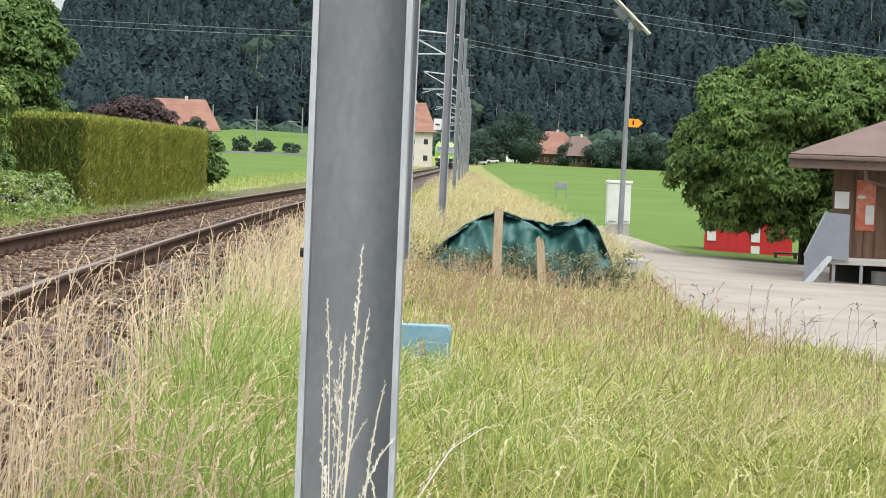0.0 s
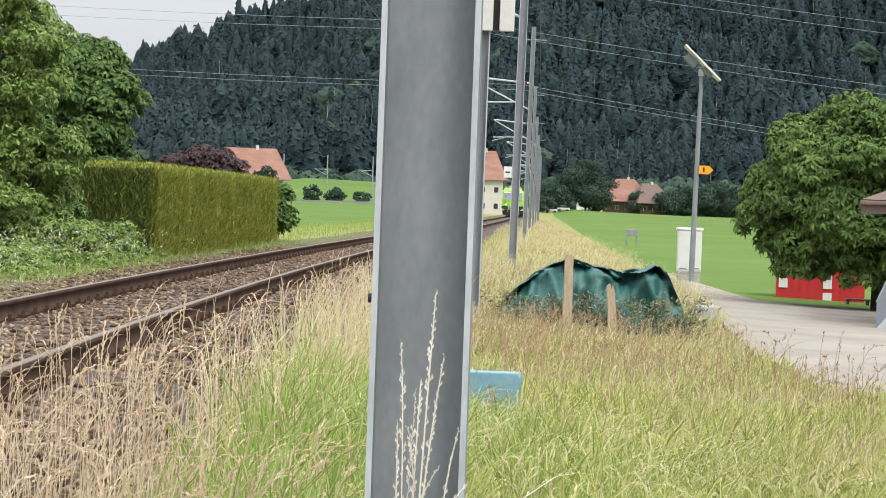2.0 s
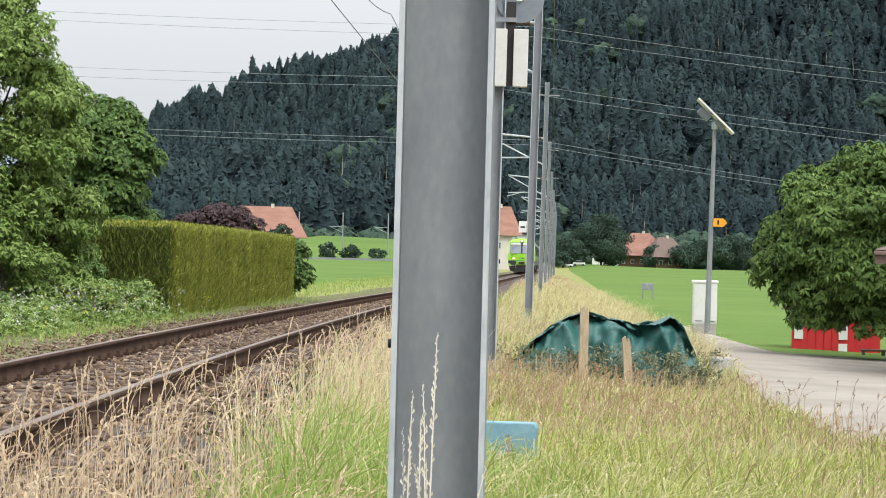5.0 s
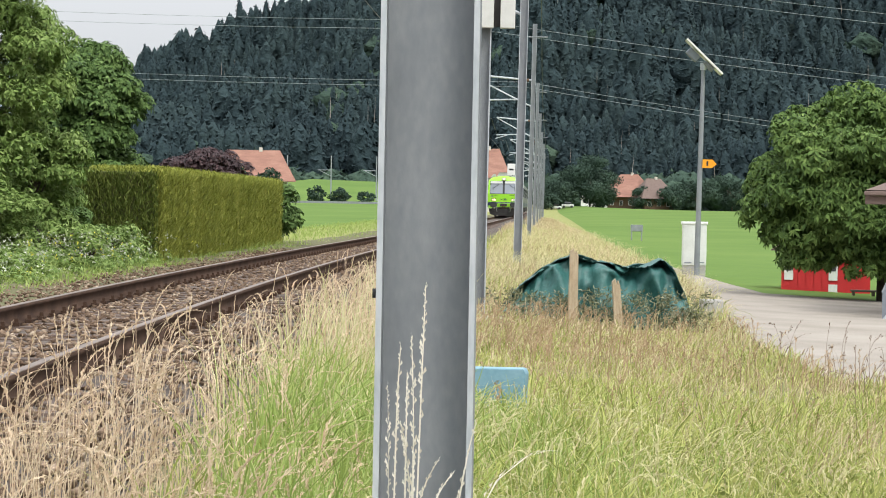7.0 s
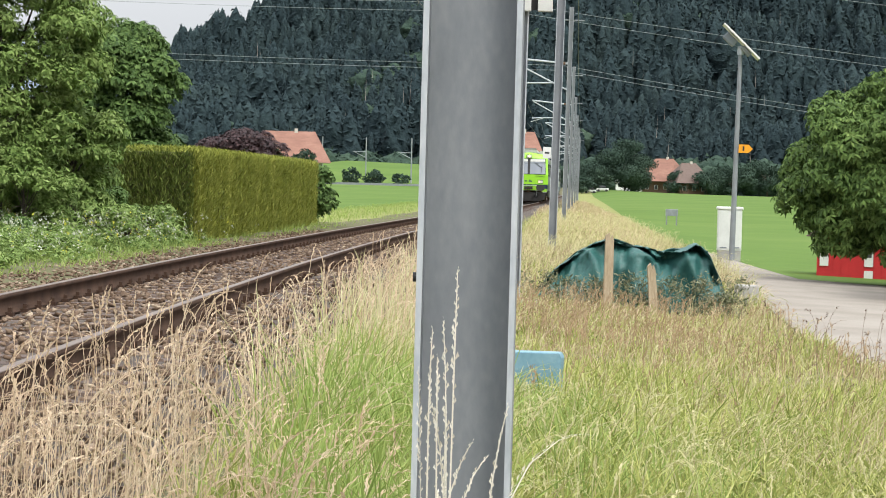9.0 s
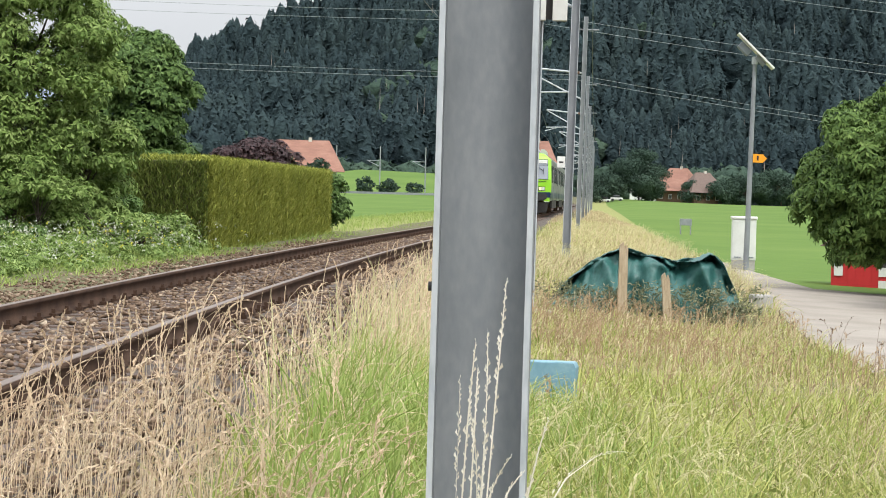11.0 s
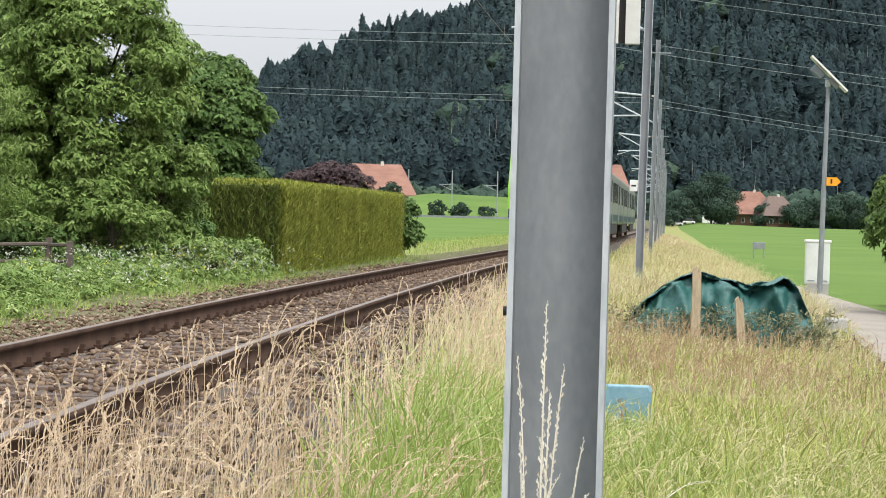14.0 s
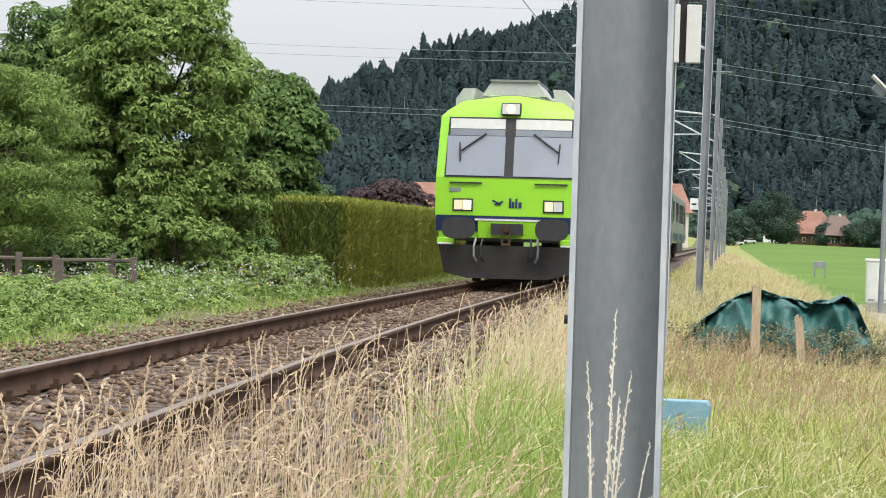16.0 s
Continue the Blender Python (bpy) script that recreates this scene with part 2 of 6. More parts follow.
M_POST = material("weathered timber", [(0.28, 0.21, 0.13), (0.42, 0.33, 0.22), (0.50, 0.41, 0.29)], 0.9, scale=6, fine=40, stretch=(6, 6, 1), bump=0.4)
M_FENCE = material("grey fence timber", [(0.07, 0.055, 0.045), (0.15, 0.12, 0.10)], 0.9, scale=6, fine=40, stretch=(1, 1, 4), bump=0.4)
M_BLUE = material("faded blue plastic", [(0.12, 0.25, 0.32), (0.17, 0.32, 0.40), (0.25, 0.39, 0.46)], 0.6, scale=5, fine=30, bump=0.05)
M_WHITE = material("white painted metal", [(0.66, 0.66, 0.64), (0.78, 0.78, 0.76)], 0.5, scale=3, fine=25, bump=0.04)
M_CABINET = material("pale grey cabinet", [(0.60, 0.61, 0.59), (0.72, 0.73, 0.71)], 0.6, scale=3, fine=25, bump=0.04)
M_CONCRETE = material("concrete", [(0.30, 0.29, 0.27), (0.42, 0.41, 0.38)], 0.9, scale=5, fine=30, bump=0.3)
M_ORANGE = material("orange sign paint", [(0.78, 0.30, 0.01), (0.86, 0.36, 0.015)], 0.45, bump=0)
M_BLACK = material("black rubber and paint", [(0.012, 0.012, 0.013), (0.03, 0.03, 0.032)], 0.6, bump=0.1)
M_TILE = material("red roof tiles", [(0.19, 0.095, 0.070), (0.27, 0.135, 0.098), (0.33, 0.18, 0.135)], 0.85, scale=0.4, fine=3, bump=0.5, dist=0.1, stretch=(1, 1, 3))
M_PLASTER = material("pale plaster", [(0.50, 0.46, 0.40), (0.62, 0.58, 0.52)], 0.9, scale=0.5, fine=4, bump=0.1)
M_DARKWOOD = material("dark boarded timber", [(0.075, 0.042, 0.026), (0.13, 0.078, 0.048), (0.17, 0.105, 0.07)], 0.85, scale=1.5, fine=18, stretch=(8, 8, 1), bump=0.3)
M_BROWN_ROOF = material("brown fibre cement roof", [(0.125, 0.085, 0.072), (0.18, 0.13, 0.11)], 0.85, scale=2, fine=18, bump=0.3)
M_RED = material("bright red paint", [(0.48, 0.022, 0.028), (0.60, 0.03, 0.035)], 0.55, scale=1.5, fine=20, bump=0.08)
M_GREYBOARD = material("grey painted sheet", [(0.15, 0.17, 0.20), (0.21, 0.235, 0.265)], 0.6, scale=2, fine=20, bump=0.1)
M_LIME = material("lime green train paint", [(0.27, 0.60, 0.028), (0.31, 0.66, 0.035)], 0.32, scale=1, fine=10, bump=0.02, specular=0.6, rough_var=0.05)
M_NAVY = material("navy train paint", [(0.010, 0.022, 0.075), (0.016, 0.032, 0.10)], 0.35, scale=1, fine=10, bump=0.02)
M_SILVER = material("light grey train paint", [(0.17, 0.18, 0.17), (0.23, 0.24, 0.23)], 0.4, scale=1, fine=10, bump=0.03)
M_UNDER = material("sooty underframe and painted shade", [(0.014, 0.013, 0.013), (0.035, 0.032, 0.03)], 0.85, scale=4, fine=25, bump=0.3)
M_ROOFGREY = material("train roof grey", [(0.33, 0.34, 0.33), (0.46, 0.47, 0.45)], 0.7, scale=1.5, fine=12, bump=0.1)
M_DARKGLASS = material("dark tinted glass", [(0.015, 0.018, 0.02), (0.025, 0.028, 0.03)], 0.06, scale=1, fine=3, bump=0, specular=0.9, rough_var=0.02)
# base colour holds the grey reflection seen on the panes
M_SCREEN = material("windscreen glass, reflected grey painted in", [(0.20, 0.225, 0.27), (0.25, 0.275, 0.32)], 0.05, scale=0.6, fine=2, bump=0, specular=1.0, rough_var=0.02)
M_BLIND = material("pale sun blind", [(0.52, 0.52, 0.49), (0.62, 0.62, 0.59)], 0.7, bump=0)
M_LAMP = glow("lit headlamp", (1.0, 0.72, 0.38), 1.3)
M_LAMP_SOFT = glow("dim headlamp", (0.75, 0.66, 0.45), 0.25)
M_STRAW = material("bleached straw", [(0.60, 0.54, 0.44), (0.72, 0.67, 0.57), (0.80, 0.77, 0.69)], 0.8, bump=0, pick="island", through_light=0.2)
M_OLIVE = material("yellowing weed", [(0.16, 0.20, 0.045), (0.28, 0.31, 0.08), (0.42, 0.42, 0.14)], 0.8, bump=0, pick="island", through_light=0.2)
M_FLOWER = material("white flowers", [(0.42, 0.46, 0.34), (0.60, 0.62, 0.52)], 0.8, bump=0, pick="island", through_light=0.2)
M_YELLOW = material("yellow flowers", [(0.55, 0.52, 0.05), (0.68, 0.66, 0.10)], 0.8, bump=0, pick="island", through_light=0.2)
M_POSTER = material("red poster paper", [(0.34, 0.06, 0.035), (0.48, 0.12, 0.06), (0.52, 0.30, 0.18)], 0.4, scale=4, fine=18, bump=0)

# ------------------------------------------------------------------ the lie of the land
# rail heads lie at z = 0; the track's centre line as x over y
LINE_Y = np.array([-60.0, 0, 20, 45, 67, 100, 188, 287, 500, 900])
LINE_X = np.array([-0.2, -2.98, -3.56, -3.70, -3.49, -3.08, -2.0, -1.0, 0.7, 4.0])
LINE_M = np.gradient(LINE_X, LINE_Y)


def centre(y):
    y = np.asarray(y, dtype=float)
    i = np.clip(np.searchsorted(LINE_Y, y) - 1, 0, len(LINE_Y) - 2)
    h = LINE_Y[i + 1] - LINE_Y[i]
    t = (y - LINE_Y[i]) / h
    a, b, p, q = LINE_X[i], LINE_X[i + 1], LINE_M[i] * h, LINE_M[i + 1] * h
    return (2 * t**3 - 3 * t**2 + 1) * a + (t**3 - 2 * t**2 + t) * p + (3 * t**2 - 2 * t**3) * b + (t**3 - t**2) * q


PROFILE_U = np.array([-900.0, -60, -12, -4.2, -2.7, -1.9, 1.9, 2.6, 4.6, 7.0, 12, 60, 900])
PROFILE_Z = np.array([-0.5, -0.6, -0.5, -0.36, -0.42, -0.30, -0.30, -0.62, -0.78, -0.95, -1.12, -1.25, -1.0])


def ground_z(x, y):
    x, y = np.asarray(x, dtype=float), np.asarray(y, dtype=float)
    u = x - centre(np.clip(y, -60, 900))
    z = np.interp(u, PROFILE_U, PROFILE_Z)
    far = smoothstep(120, 650, y) * smoothstep(3, 14, np.abs(u))
    z = z + far * np.where(u > 0, 1.7, 0.7)
    z = z + 8.0 * np.exp(-(((x + 52) / 45) ** 2) - ((y - 700) / 80) ** 2)
    return z


def ground_at(x, y):
    return float(ground_z(x, y))


def make_ground():
    us = np.array([-2500, -1200, -600, -300, -150, -90, -60, -40, -25, -16, -12, -9, -7, -5.5, -4.2, -3.4, -2.7, -2.3, -1.9, -1, 0, 1, 1.9, 2.25, 2.6, 3.2, 3.9, 4.6, 5.4, 6.2, 7, 8.5,
                   10, 12, 15, 20, 28, 40, 60, 100, 170, 300, 600, 1200, 2500], dtype=float)
    ys = np.concatenate([np.linspace(-60, 0, 7), np.linspace(2, 80, 53), np.geomspace(84, 2600, 60)])
    U, Y = np.meshgrid(us, ys)
    X = U + centre(np.clip(Y, -60, 900))
    rng = np.random.default_rng(5)
    Z = ground_z(X, Y) + rng.normal(0, 0.02, X.shape) * (np.abs(U) > 2.8) * (np.abs(U) < 6.5)
    nx, ny = len(us), len(ys)
    a = (np.arange(ny - 1)[:, None] * nx + np.arange(nx - 1)[None, :]).ravel()
    quads = np.stack([a, a + 1, a + nx + 1, a + nx], 1)
    me = mesh_np("ground", np.stack([X, Y, Z], -1), [quads])
    for m in (M_SOIL, M_FIELD, M_HAY):
        me.materials.append(m)
    uc, yc = U[:-1, :-1].ravel() + 0.2, Y[:-1, :-1].ravel()
    slot = np.zeros(len(a), dtype=np.int32)
    slot[(uc > 7) & (yc > 40)] = 1
    slot[(uc < -9) & (yc > 84)] = 1
    slot[(uc < -4) & (uc > -9) & (yc > 80)] = 2
    slot[(uc > 2.2) & (uc < 7.2) & (yc > 60)] = 2
    me.polygons.foreach_set("material_index", slot)
    tagged(obj("ground", me, None, smooth=True), "rough verge and mown green meadows beside the railway", "ground", kind="structure")


def make_road():
    """The pale yard that lies on the ground beside the line, and the lane that leads off it along the field."""
    bm = bmesh.new()
    outline = [(3.4, 27), (5.6, 24), (9, 20), (14, 17), (26, 12), (30, 30), (24, 49), (14, 53.5), (8.2, 55.5), (5.6, 57.5), (5.25, 66), (4.9, 80), (4.15, 80), (4.1, 66),
               (3.9, 57), (3.75, 50), (3.55, 42), (3.3, 34)]
    verts = [bm.verts.new((x, y, ground_at(x, y) + 0.03)) for x, y in outline]
    face = bm.faces.new(verts)
    bmesh.ops.triangulate(bm, faces=[face])
    for _ in range(2):
        bmesh.ops.subdivide_edges(bm, edges=[e for e in bm.edges if e.calc_length() > 2.2], cuts=1, use_grid_fill=True)
    for v in bm.verts:
        v.co.z = ground_at(v.co.x, v.co.y) + 0.035
    bmesh.ops.recalc_face_normals(bm, faces=bm.faces)
    me = bpy.data.meshes.new("road")
    bm.to_mesh(me)
    bm.free()
    tagged(obj("road", me, M_ROAD), "pale worn asphalt yard and lane beside the line", "road", kind="structure")


def sweep(outline, y0, y1, step, off, z=0.0):
    """An outline of (x, z) pairs carried along the track at an offset from its centre."""
    ys = np.arange(y0, y1 + step, step)
    c = centre(ys)
    o = np.array(outline)
    V = np.zeros((len(ys), len(o), 3))
    V[:, :, 0] = c[:, None] + off + o[None, :, 0]
    V[:, :, 1] = ys[:, None]
    V[:, :, 2] = z + o[None, :, 1]
    k = len(o)
    i = np.arange(len(ys) - 1)[:, None] * k
    j = np.arange(k)[None, :]
    j2 = (j + 1) % k
    q = np.stack([i + j, i + j2, i + k + j2, i + k + j], -1).reshape(-1, 4)
    return V.reshape(-1, 3), q


def make_track():
    track = empty("railway_track", pose(0, 0, 0), "single railway track with rusty rails on brown sleepers", "track", kind="structure")
    foot = [(-0.062, -0.16), (0.062, -0.16), (0.062, -0.148), (0.012, -0.13), (0.010, -0.045), (0.034, -0.036), (0.034, -0.004),
            (-0.034, -0.004), (-0.034, -0.036), (-0.010, -0.045), (-0.012, -0.13), (-0.062, -0.148)]
    for side in (-1, 1):
        v, q = sweep(foot, -40, 700, 2.0, side * 0.7525)
        rail = obj("rail", mesh_np("rail", v, [q]), M_RAIL, track, "rust-brown rail with a polished head")
        head = [(-0.030, -0.004), (0.030, -0.004), (0.026, 0.001), (-0.026, 0.001)]
        v, q = sweep(head, -40, 700, 2.0, side * 0.7525)
        obj("rail_head", mesh_np("rail_head", v, [q]), M_SHINE, rail, "worn shiny running surface")
    # sleepers, one each 0.6 m
    bm = bmesh.new()
    prism(bm, [(-0.13, -0.26), (-0.10, -0.168), (0.10, -0.168), (0.13, -0.26)], "x", -1.25, 1.25)
    me = bpy.data.meshes.new("sleeper")
    bm.to_mesh(me)
    bm.free()
    clip = bmesh.new()
    for s in (-1, 1):
        for d in (-1, 1):
            x = s * 0.7525 + d * 0.085
            box(clip, x - 0.03, x + 0.03, -0.05, 0.05, -0.168, -0.135)
            box(clip, x - 0.016, x + 0.016, -0.02, 0.02, -0.135, -0.10)
    cme = bpy.data.meshes.new("rail_clips")
    clip.to_mesh(cme)
    clip.free()
    y = -3.0
    while y < 150:
        s = obj("sleeper", me, M_SLEEPER, track)
        c0, c1 = float(centre(y - 0.5)), float(centre(y + 0.5))
        s.matrix_basis = pose(float(centre(y)), y, 0, 0, 0, -math.degrees(math.atan2(c1 - c0, 1)))
        if 8 < y < 75:
            obj("rail_fastening", cme, M_RAIL, s)
        y += 0.6
    # ballast bed
    bed = [(-1.95, -0.45), (-1.5, -0.195), (-0.9, -0.178), (0, -0.180), (0.9, -0.178), (1.5, -0.205), (2.15, -0.50)]
    ys = np.arange(-40, 700, 1.0)
    rng = np.random.default_rng(8)
    o = np.array(bed)
    V = np.zeros((len(ys), len(o), 3))
    V[:, :, 0] = centre(ys)[:, None] + o[None, :, 0] + rng.normal(0, 0.05, (len(ys), len(o)))
    V[:, :, 1] = ys[:, None]
    V[:, :, 2] = o[None, :, 1] + rng.normal(0, 0.008, (len(ys), len(o)))
    k = len(o)
    i = (np.arange(len(ys) - 1)[:, None] * k + np.arange(k - 1)[None, :]).ravel()
    tagged(obj("ballast_bed", mesh_np("ballast_bed", V, [np.stack([i, i + 1, i + k + 1, i + k], 1)]), M_BALLAST, None, smooth=True),
           "brown ballast bed under the track", "ballast", kind="structure")
    return track


def stone_mesh(rng):
    """An angular broken stone of a dozen facets."""
    bm = bmesh.new()
    pts = []
    for k in range(7):
        d = Vector((rng.normal(), rng.normal(), rng.normal())).normalized()
        pts.append(bm.verts.new(d * rng.uniform(0.8, 1.15)))
    hull = bmesh.ops.convex_hull(bm, input=pts)
    loose = [v for v in bm.verts if not v.link_faces]
    bmesh.ops.delete(bm, geom=loose, context="VERTS")
    bm.verts.index_update()
    return bm


def make_ballast():
    """Broken stones: the nearest singly, the rest joined."""
    rng = np.random.default_rng(11)
    shapes = []
    for _ in range(9):
        s = stone_mesh(rng)
        s.verts.ensure_lookup_table()
        shapes.append((np.array([v.co[:] for v in s.verts]), np.array([[v.index for v in f.verts] for f in s.faces])))
        s.free()

    def spread(n, y0, y1, power=1.0):
        y = y0 + (y1 - y0) * rng.random(n) ** power
        u = rng.uniform(-3.6, 2.7, n)
        r = rng.uniform(0.016, 0.042, n)
        z = np.interp(u, [-3.6, -2.7, -1.95, -1.5, 1.5, 2.15, 2.7], [-0.385, -0.42, -0.40, -0.183, -0.185, -0.50, -0.63]) + r * 0.45
        on_rail = np.abs(np.abs(u) - 0.7525) < 0.10
        z[on_rail] -= 0.05
        return centre(y) + u, y, z, r

    x, y, z, r = spread(33000, 8, 70, 1.6)
    vs, fs, base = [], [], 0
    for i in range(len(x)):
        v, f = shapes[i % 9]
        a = rng.uniform(0, 6.28)
        c, s = math.cos(a), math.sin(a)
        w = v * np.array([r[i] * 1.25, r[i] * 0.95, r[i] * 0.75])
        w = np.stack([w[:, 0] * c - w[:, 1] * s + x[i], w[:, 0] * s + w[:, 1] * c + y[i], w[:, 2] + z[i]], 1)
        vs.append(w)
        fs.append(f + base)
        base += len(v)
    tagged(obj("ballast_stones", mesh_np("ballast_stones", np.concatenate(vs), [np.concatenate(fs)]), M_STONE), "broken brown and grey ballast stones along the track", "ballast", kind="stuff")
    meshes = []
    for v, f in shapes:
        meshes.append(mesh_np("stone", v, [f]))
    bed = bpy.data.objects["ballast_bed"]
    x, y, z, r = spread(300, 10, 22)
    for i in range(300):
        s = obj("stone", meshes[i % 9], M_STONE1, bed)
        s.matrix_basis = pose(x[i], y[i], z[i] + 0.012, rng.uniform(-20, 20), rng.uniform(-20, 20), rng.uniform(0, 360)) @ Matrix.Diagonal((r[i] * 1.3, r[i], r[i] * 0.85, 1))


# ------------------------------------------------------------------ catenary masts
def h_beam(width, depth, flange, web, z0, z1):
    """Flanges left and right, the web between them across the line of sight."""
    bm = bmesh.new()
    w, d = width / 2, depth / 2
    prism(bm, [(-w, -d), (-w + flange, -d), (-w + flange, -web / 2), (w - flange, -web / 2), (w - flange, -d), (w, -d), (w, d), (w - flange, d), (w - flange, web / 2),
               (-w + flange, web / 2), (-w + flange, d), (-w, d)], "z", z0, z1)
    return bm


def mast(x, y, top, width, lean=0.0, arm=True, label="galvanised steel catenary mast beside the track", turn=0.0):
    zg = ground_at(x, y)
    ob = empty("catenary_mast", pose(x, y, zg, 0, lean, turn), label, "mast", "masts along the track")
    h = top - zg
    shaft = part("shaft", h_beam(width, width * 0.96, 0.014 if width > 0.22 else 0.012, 0.01, 0, h), M_ZINC, ob)
    # paler strips paint in how the flange edges catch light beside the recessed web
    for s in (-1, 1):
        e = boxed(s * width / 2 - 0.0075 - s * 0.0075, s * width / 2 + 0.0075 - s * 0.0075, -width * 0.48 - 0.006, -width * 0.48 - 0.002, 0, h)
        part("flange_edge", e, M_ZINC_PALE, shaft, "flange edge with its brightness painted in")
    part("foundation", boxed(-0.35, 0.35, -0.35, 0.35, -0.4, 0.06, bevel=0.02), M_CONCRETE, ob, "concrete mast foundation")
    if arm:
        reach = float(centre(y)) - x
        zb = -zg
        bracket = part("top_tube", rod(bmesh.new(), (-width / 2, 0, 6.75 + zb), (reach + 0.25, 0, 6.95 + zb), 0.045), M_ZINC_PALE, ob)
        part("insulator", rod(bmesh.new(), (-width / 2 - 0.1, 0, 6.75 + zb), (-width / 2 - 0.5, 0, 6.78 + zb), 0.07), M_DARKWOOD, bracket, "brown ribbed insulator")
        part("diagonal_tube", rod(bmesh.new(), (-width / 2, 0, 5.55 + zb), (reach + 0.30, 0, 6.9 + zb), 0.035), M_ZINC_PALE, ob)
        part("registration_tube", rod(bmesh.new(), (-width / 2 - 0.6, 0, 5.85 + zb), (reach + 0.28, 0, 5.75 + zb), 0.035), M_ZINC_PALE, ob)
        part("steady_arm", rod(bmesh.new(), (reach + 1.0, 0, 5.75 + zb), (reach + 0.2, 0, 5.5 + zb), 0.025), M_ZINC_PALE, ob)
        part("feeder_bracket", rod(bmesh.new(), (-width / 2 - 0.25, 0, h - 0.6), (width / 2 + 0.5, 0, h - 0.6), 0.03), M_ZINC, ob)
    return ob


MASTS = [(-0.09, 60.0), (0.33, 115.0), (0.80, 170.0), (1.35, 225.0), (1.95, 280.0), (2.6, 335.0), (3.2, 390.0)]


def make_masts():
    m = mast(-0.215, 6.4, 8.5, 0.249, lean=0.15, arm=False, label="thick galvanised steel H-beam mast standing in tall grass")
    bolt = rod(bmesh.new(), (-0.1195, -0.1, 0.69 - ground_at(-0.215, 6.4)), (-0.1345, -0.1, 0.69 - ground_at(-0.215, 6.4)), 0.012)
    part("bolt", bolt, M_BLACK, m, "small dark bolt")
    # second mast with the tensioning weights and their guard boxes
    x, y = -0.575, 34.0
    m2 = mast(x, y, 8.6, 0.22, lean=0.4, arm=False, label="galvanised mast carrying wire tensioning gear")
    zb = -ground_at(x, y)
    part("cover_box", boxed(-0.06, 0.14, -0.22, -0.12, 3.33 + zb, 4.12 + zb, bevel=0.01), M_BLIND, m2, "pale grey weight cover")
    part("cover_box", boxed(0.23, 0.43, -0.22, -0.08, 3.33 + zb, 4.12 + zb, bevel=0.01), M_BLIND, m2, "pale grey weight cover")
    part("backing_plate", boxed(0.12, 0.25, -0.12, -0.10, 3.35 + zb, 4.5 + zb), M_UNDER, m2, "dark backing plate")
    wheel = part("tension_wheel", rod(bmesh.new(), (0.30, -0.04, 4.55 + zb), (0.30, 0.02, 4.55 + zb), 0.33, seg=28), M_GREYBOARD, m2, "dark grey tensioning wheel")
    part("hub", boxed(0.25, 0.33, -0.07, -0.04, 4.52 + zb, 4.62 + zb), M_WHITE, wheel, "white hub plate")
    part("bracket", boxed(-0.15, 0.26, -0.16, -0.12, 4.22 + zb, 4.28 + zb), M_ZINC, m2)
    part("weight_rope", rod(bmesh.new(), (-0.14, -0.1, 0), (-0.14, -0.1, 8.6 + zb), 0.012, seg=6), M_ZINC_PALE, m2)
    for i, (x, y) in enumerate(MASTS):
        mm = mast(x, y, 9.35, 0.20, lean=0.75)
        if i == 0:
            zb = -ground_at(x, y)
            part("sign_plate", boxed(-0.30, -0.11, -0.14, -0.125, 1.67 + zb, 1.94 + zb, bevel=0.004), M_WHITE, mm, "small white sign plate")
            part("sign_bar", boxed(-0.26, -0.15, -0.146, -0.142, 1.78 + zb, 1.82 + zb), M_BLACK, mm, "dark bar of writing")


def wire(name, pts, r, mat, label, sag=0.0, group="", cat="wire"):
    """A wire of tubes through points, each span hanging by sag."""
    cu = bpy.data.curves.new(name, "CURVE")
    cu.dimensions, cu.bevel_depth, cu.bevel_resolution = "3D", r, 1
    out = []
    for a, b in zip(pts, pts[1:]):
        a, b = Vector(a), Vector(b)
        for i in range(10):
            t = i / 10
            p = a.lerp(b, t)
            p.z -= sag * 4 * t * (1 - t)
            out.append(p)
    out.append(Vector(pts[-1]))
    sp = cu.splines.new("POLY")
    sp.points.add(len(out) - 1)
    for p, q in zip(sp.points, out):
        p.co = (*q, 1)
    cu.materials.append(mat)
    deps = new(name, cu)
    me = bpy.data.meshes.new_from_object(deps.evaluated_get(bpy.context.evaluated_depsgraph_get()))
    bpy.data.objects.remove(deps)
    return tagged(obj(name, me, mat), label, cat, group)


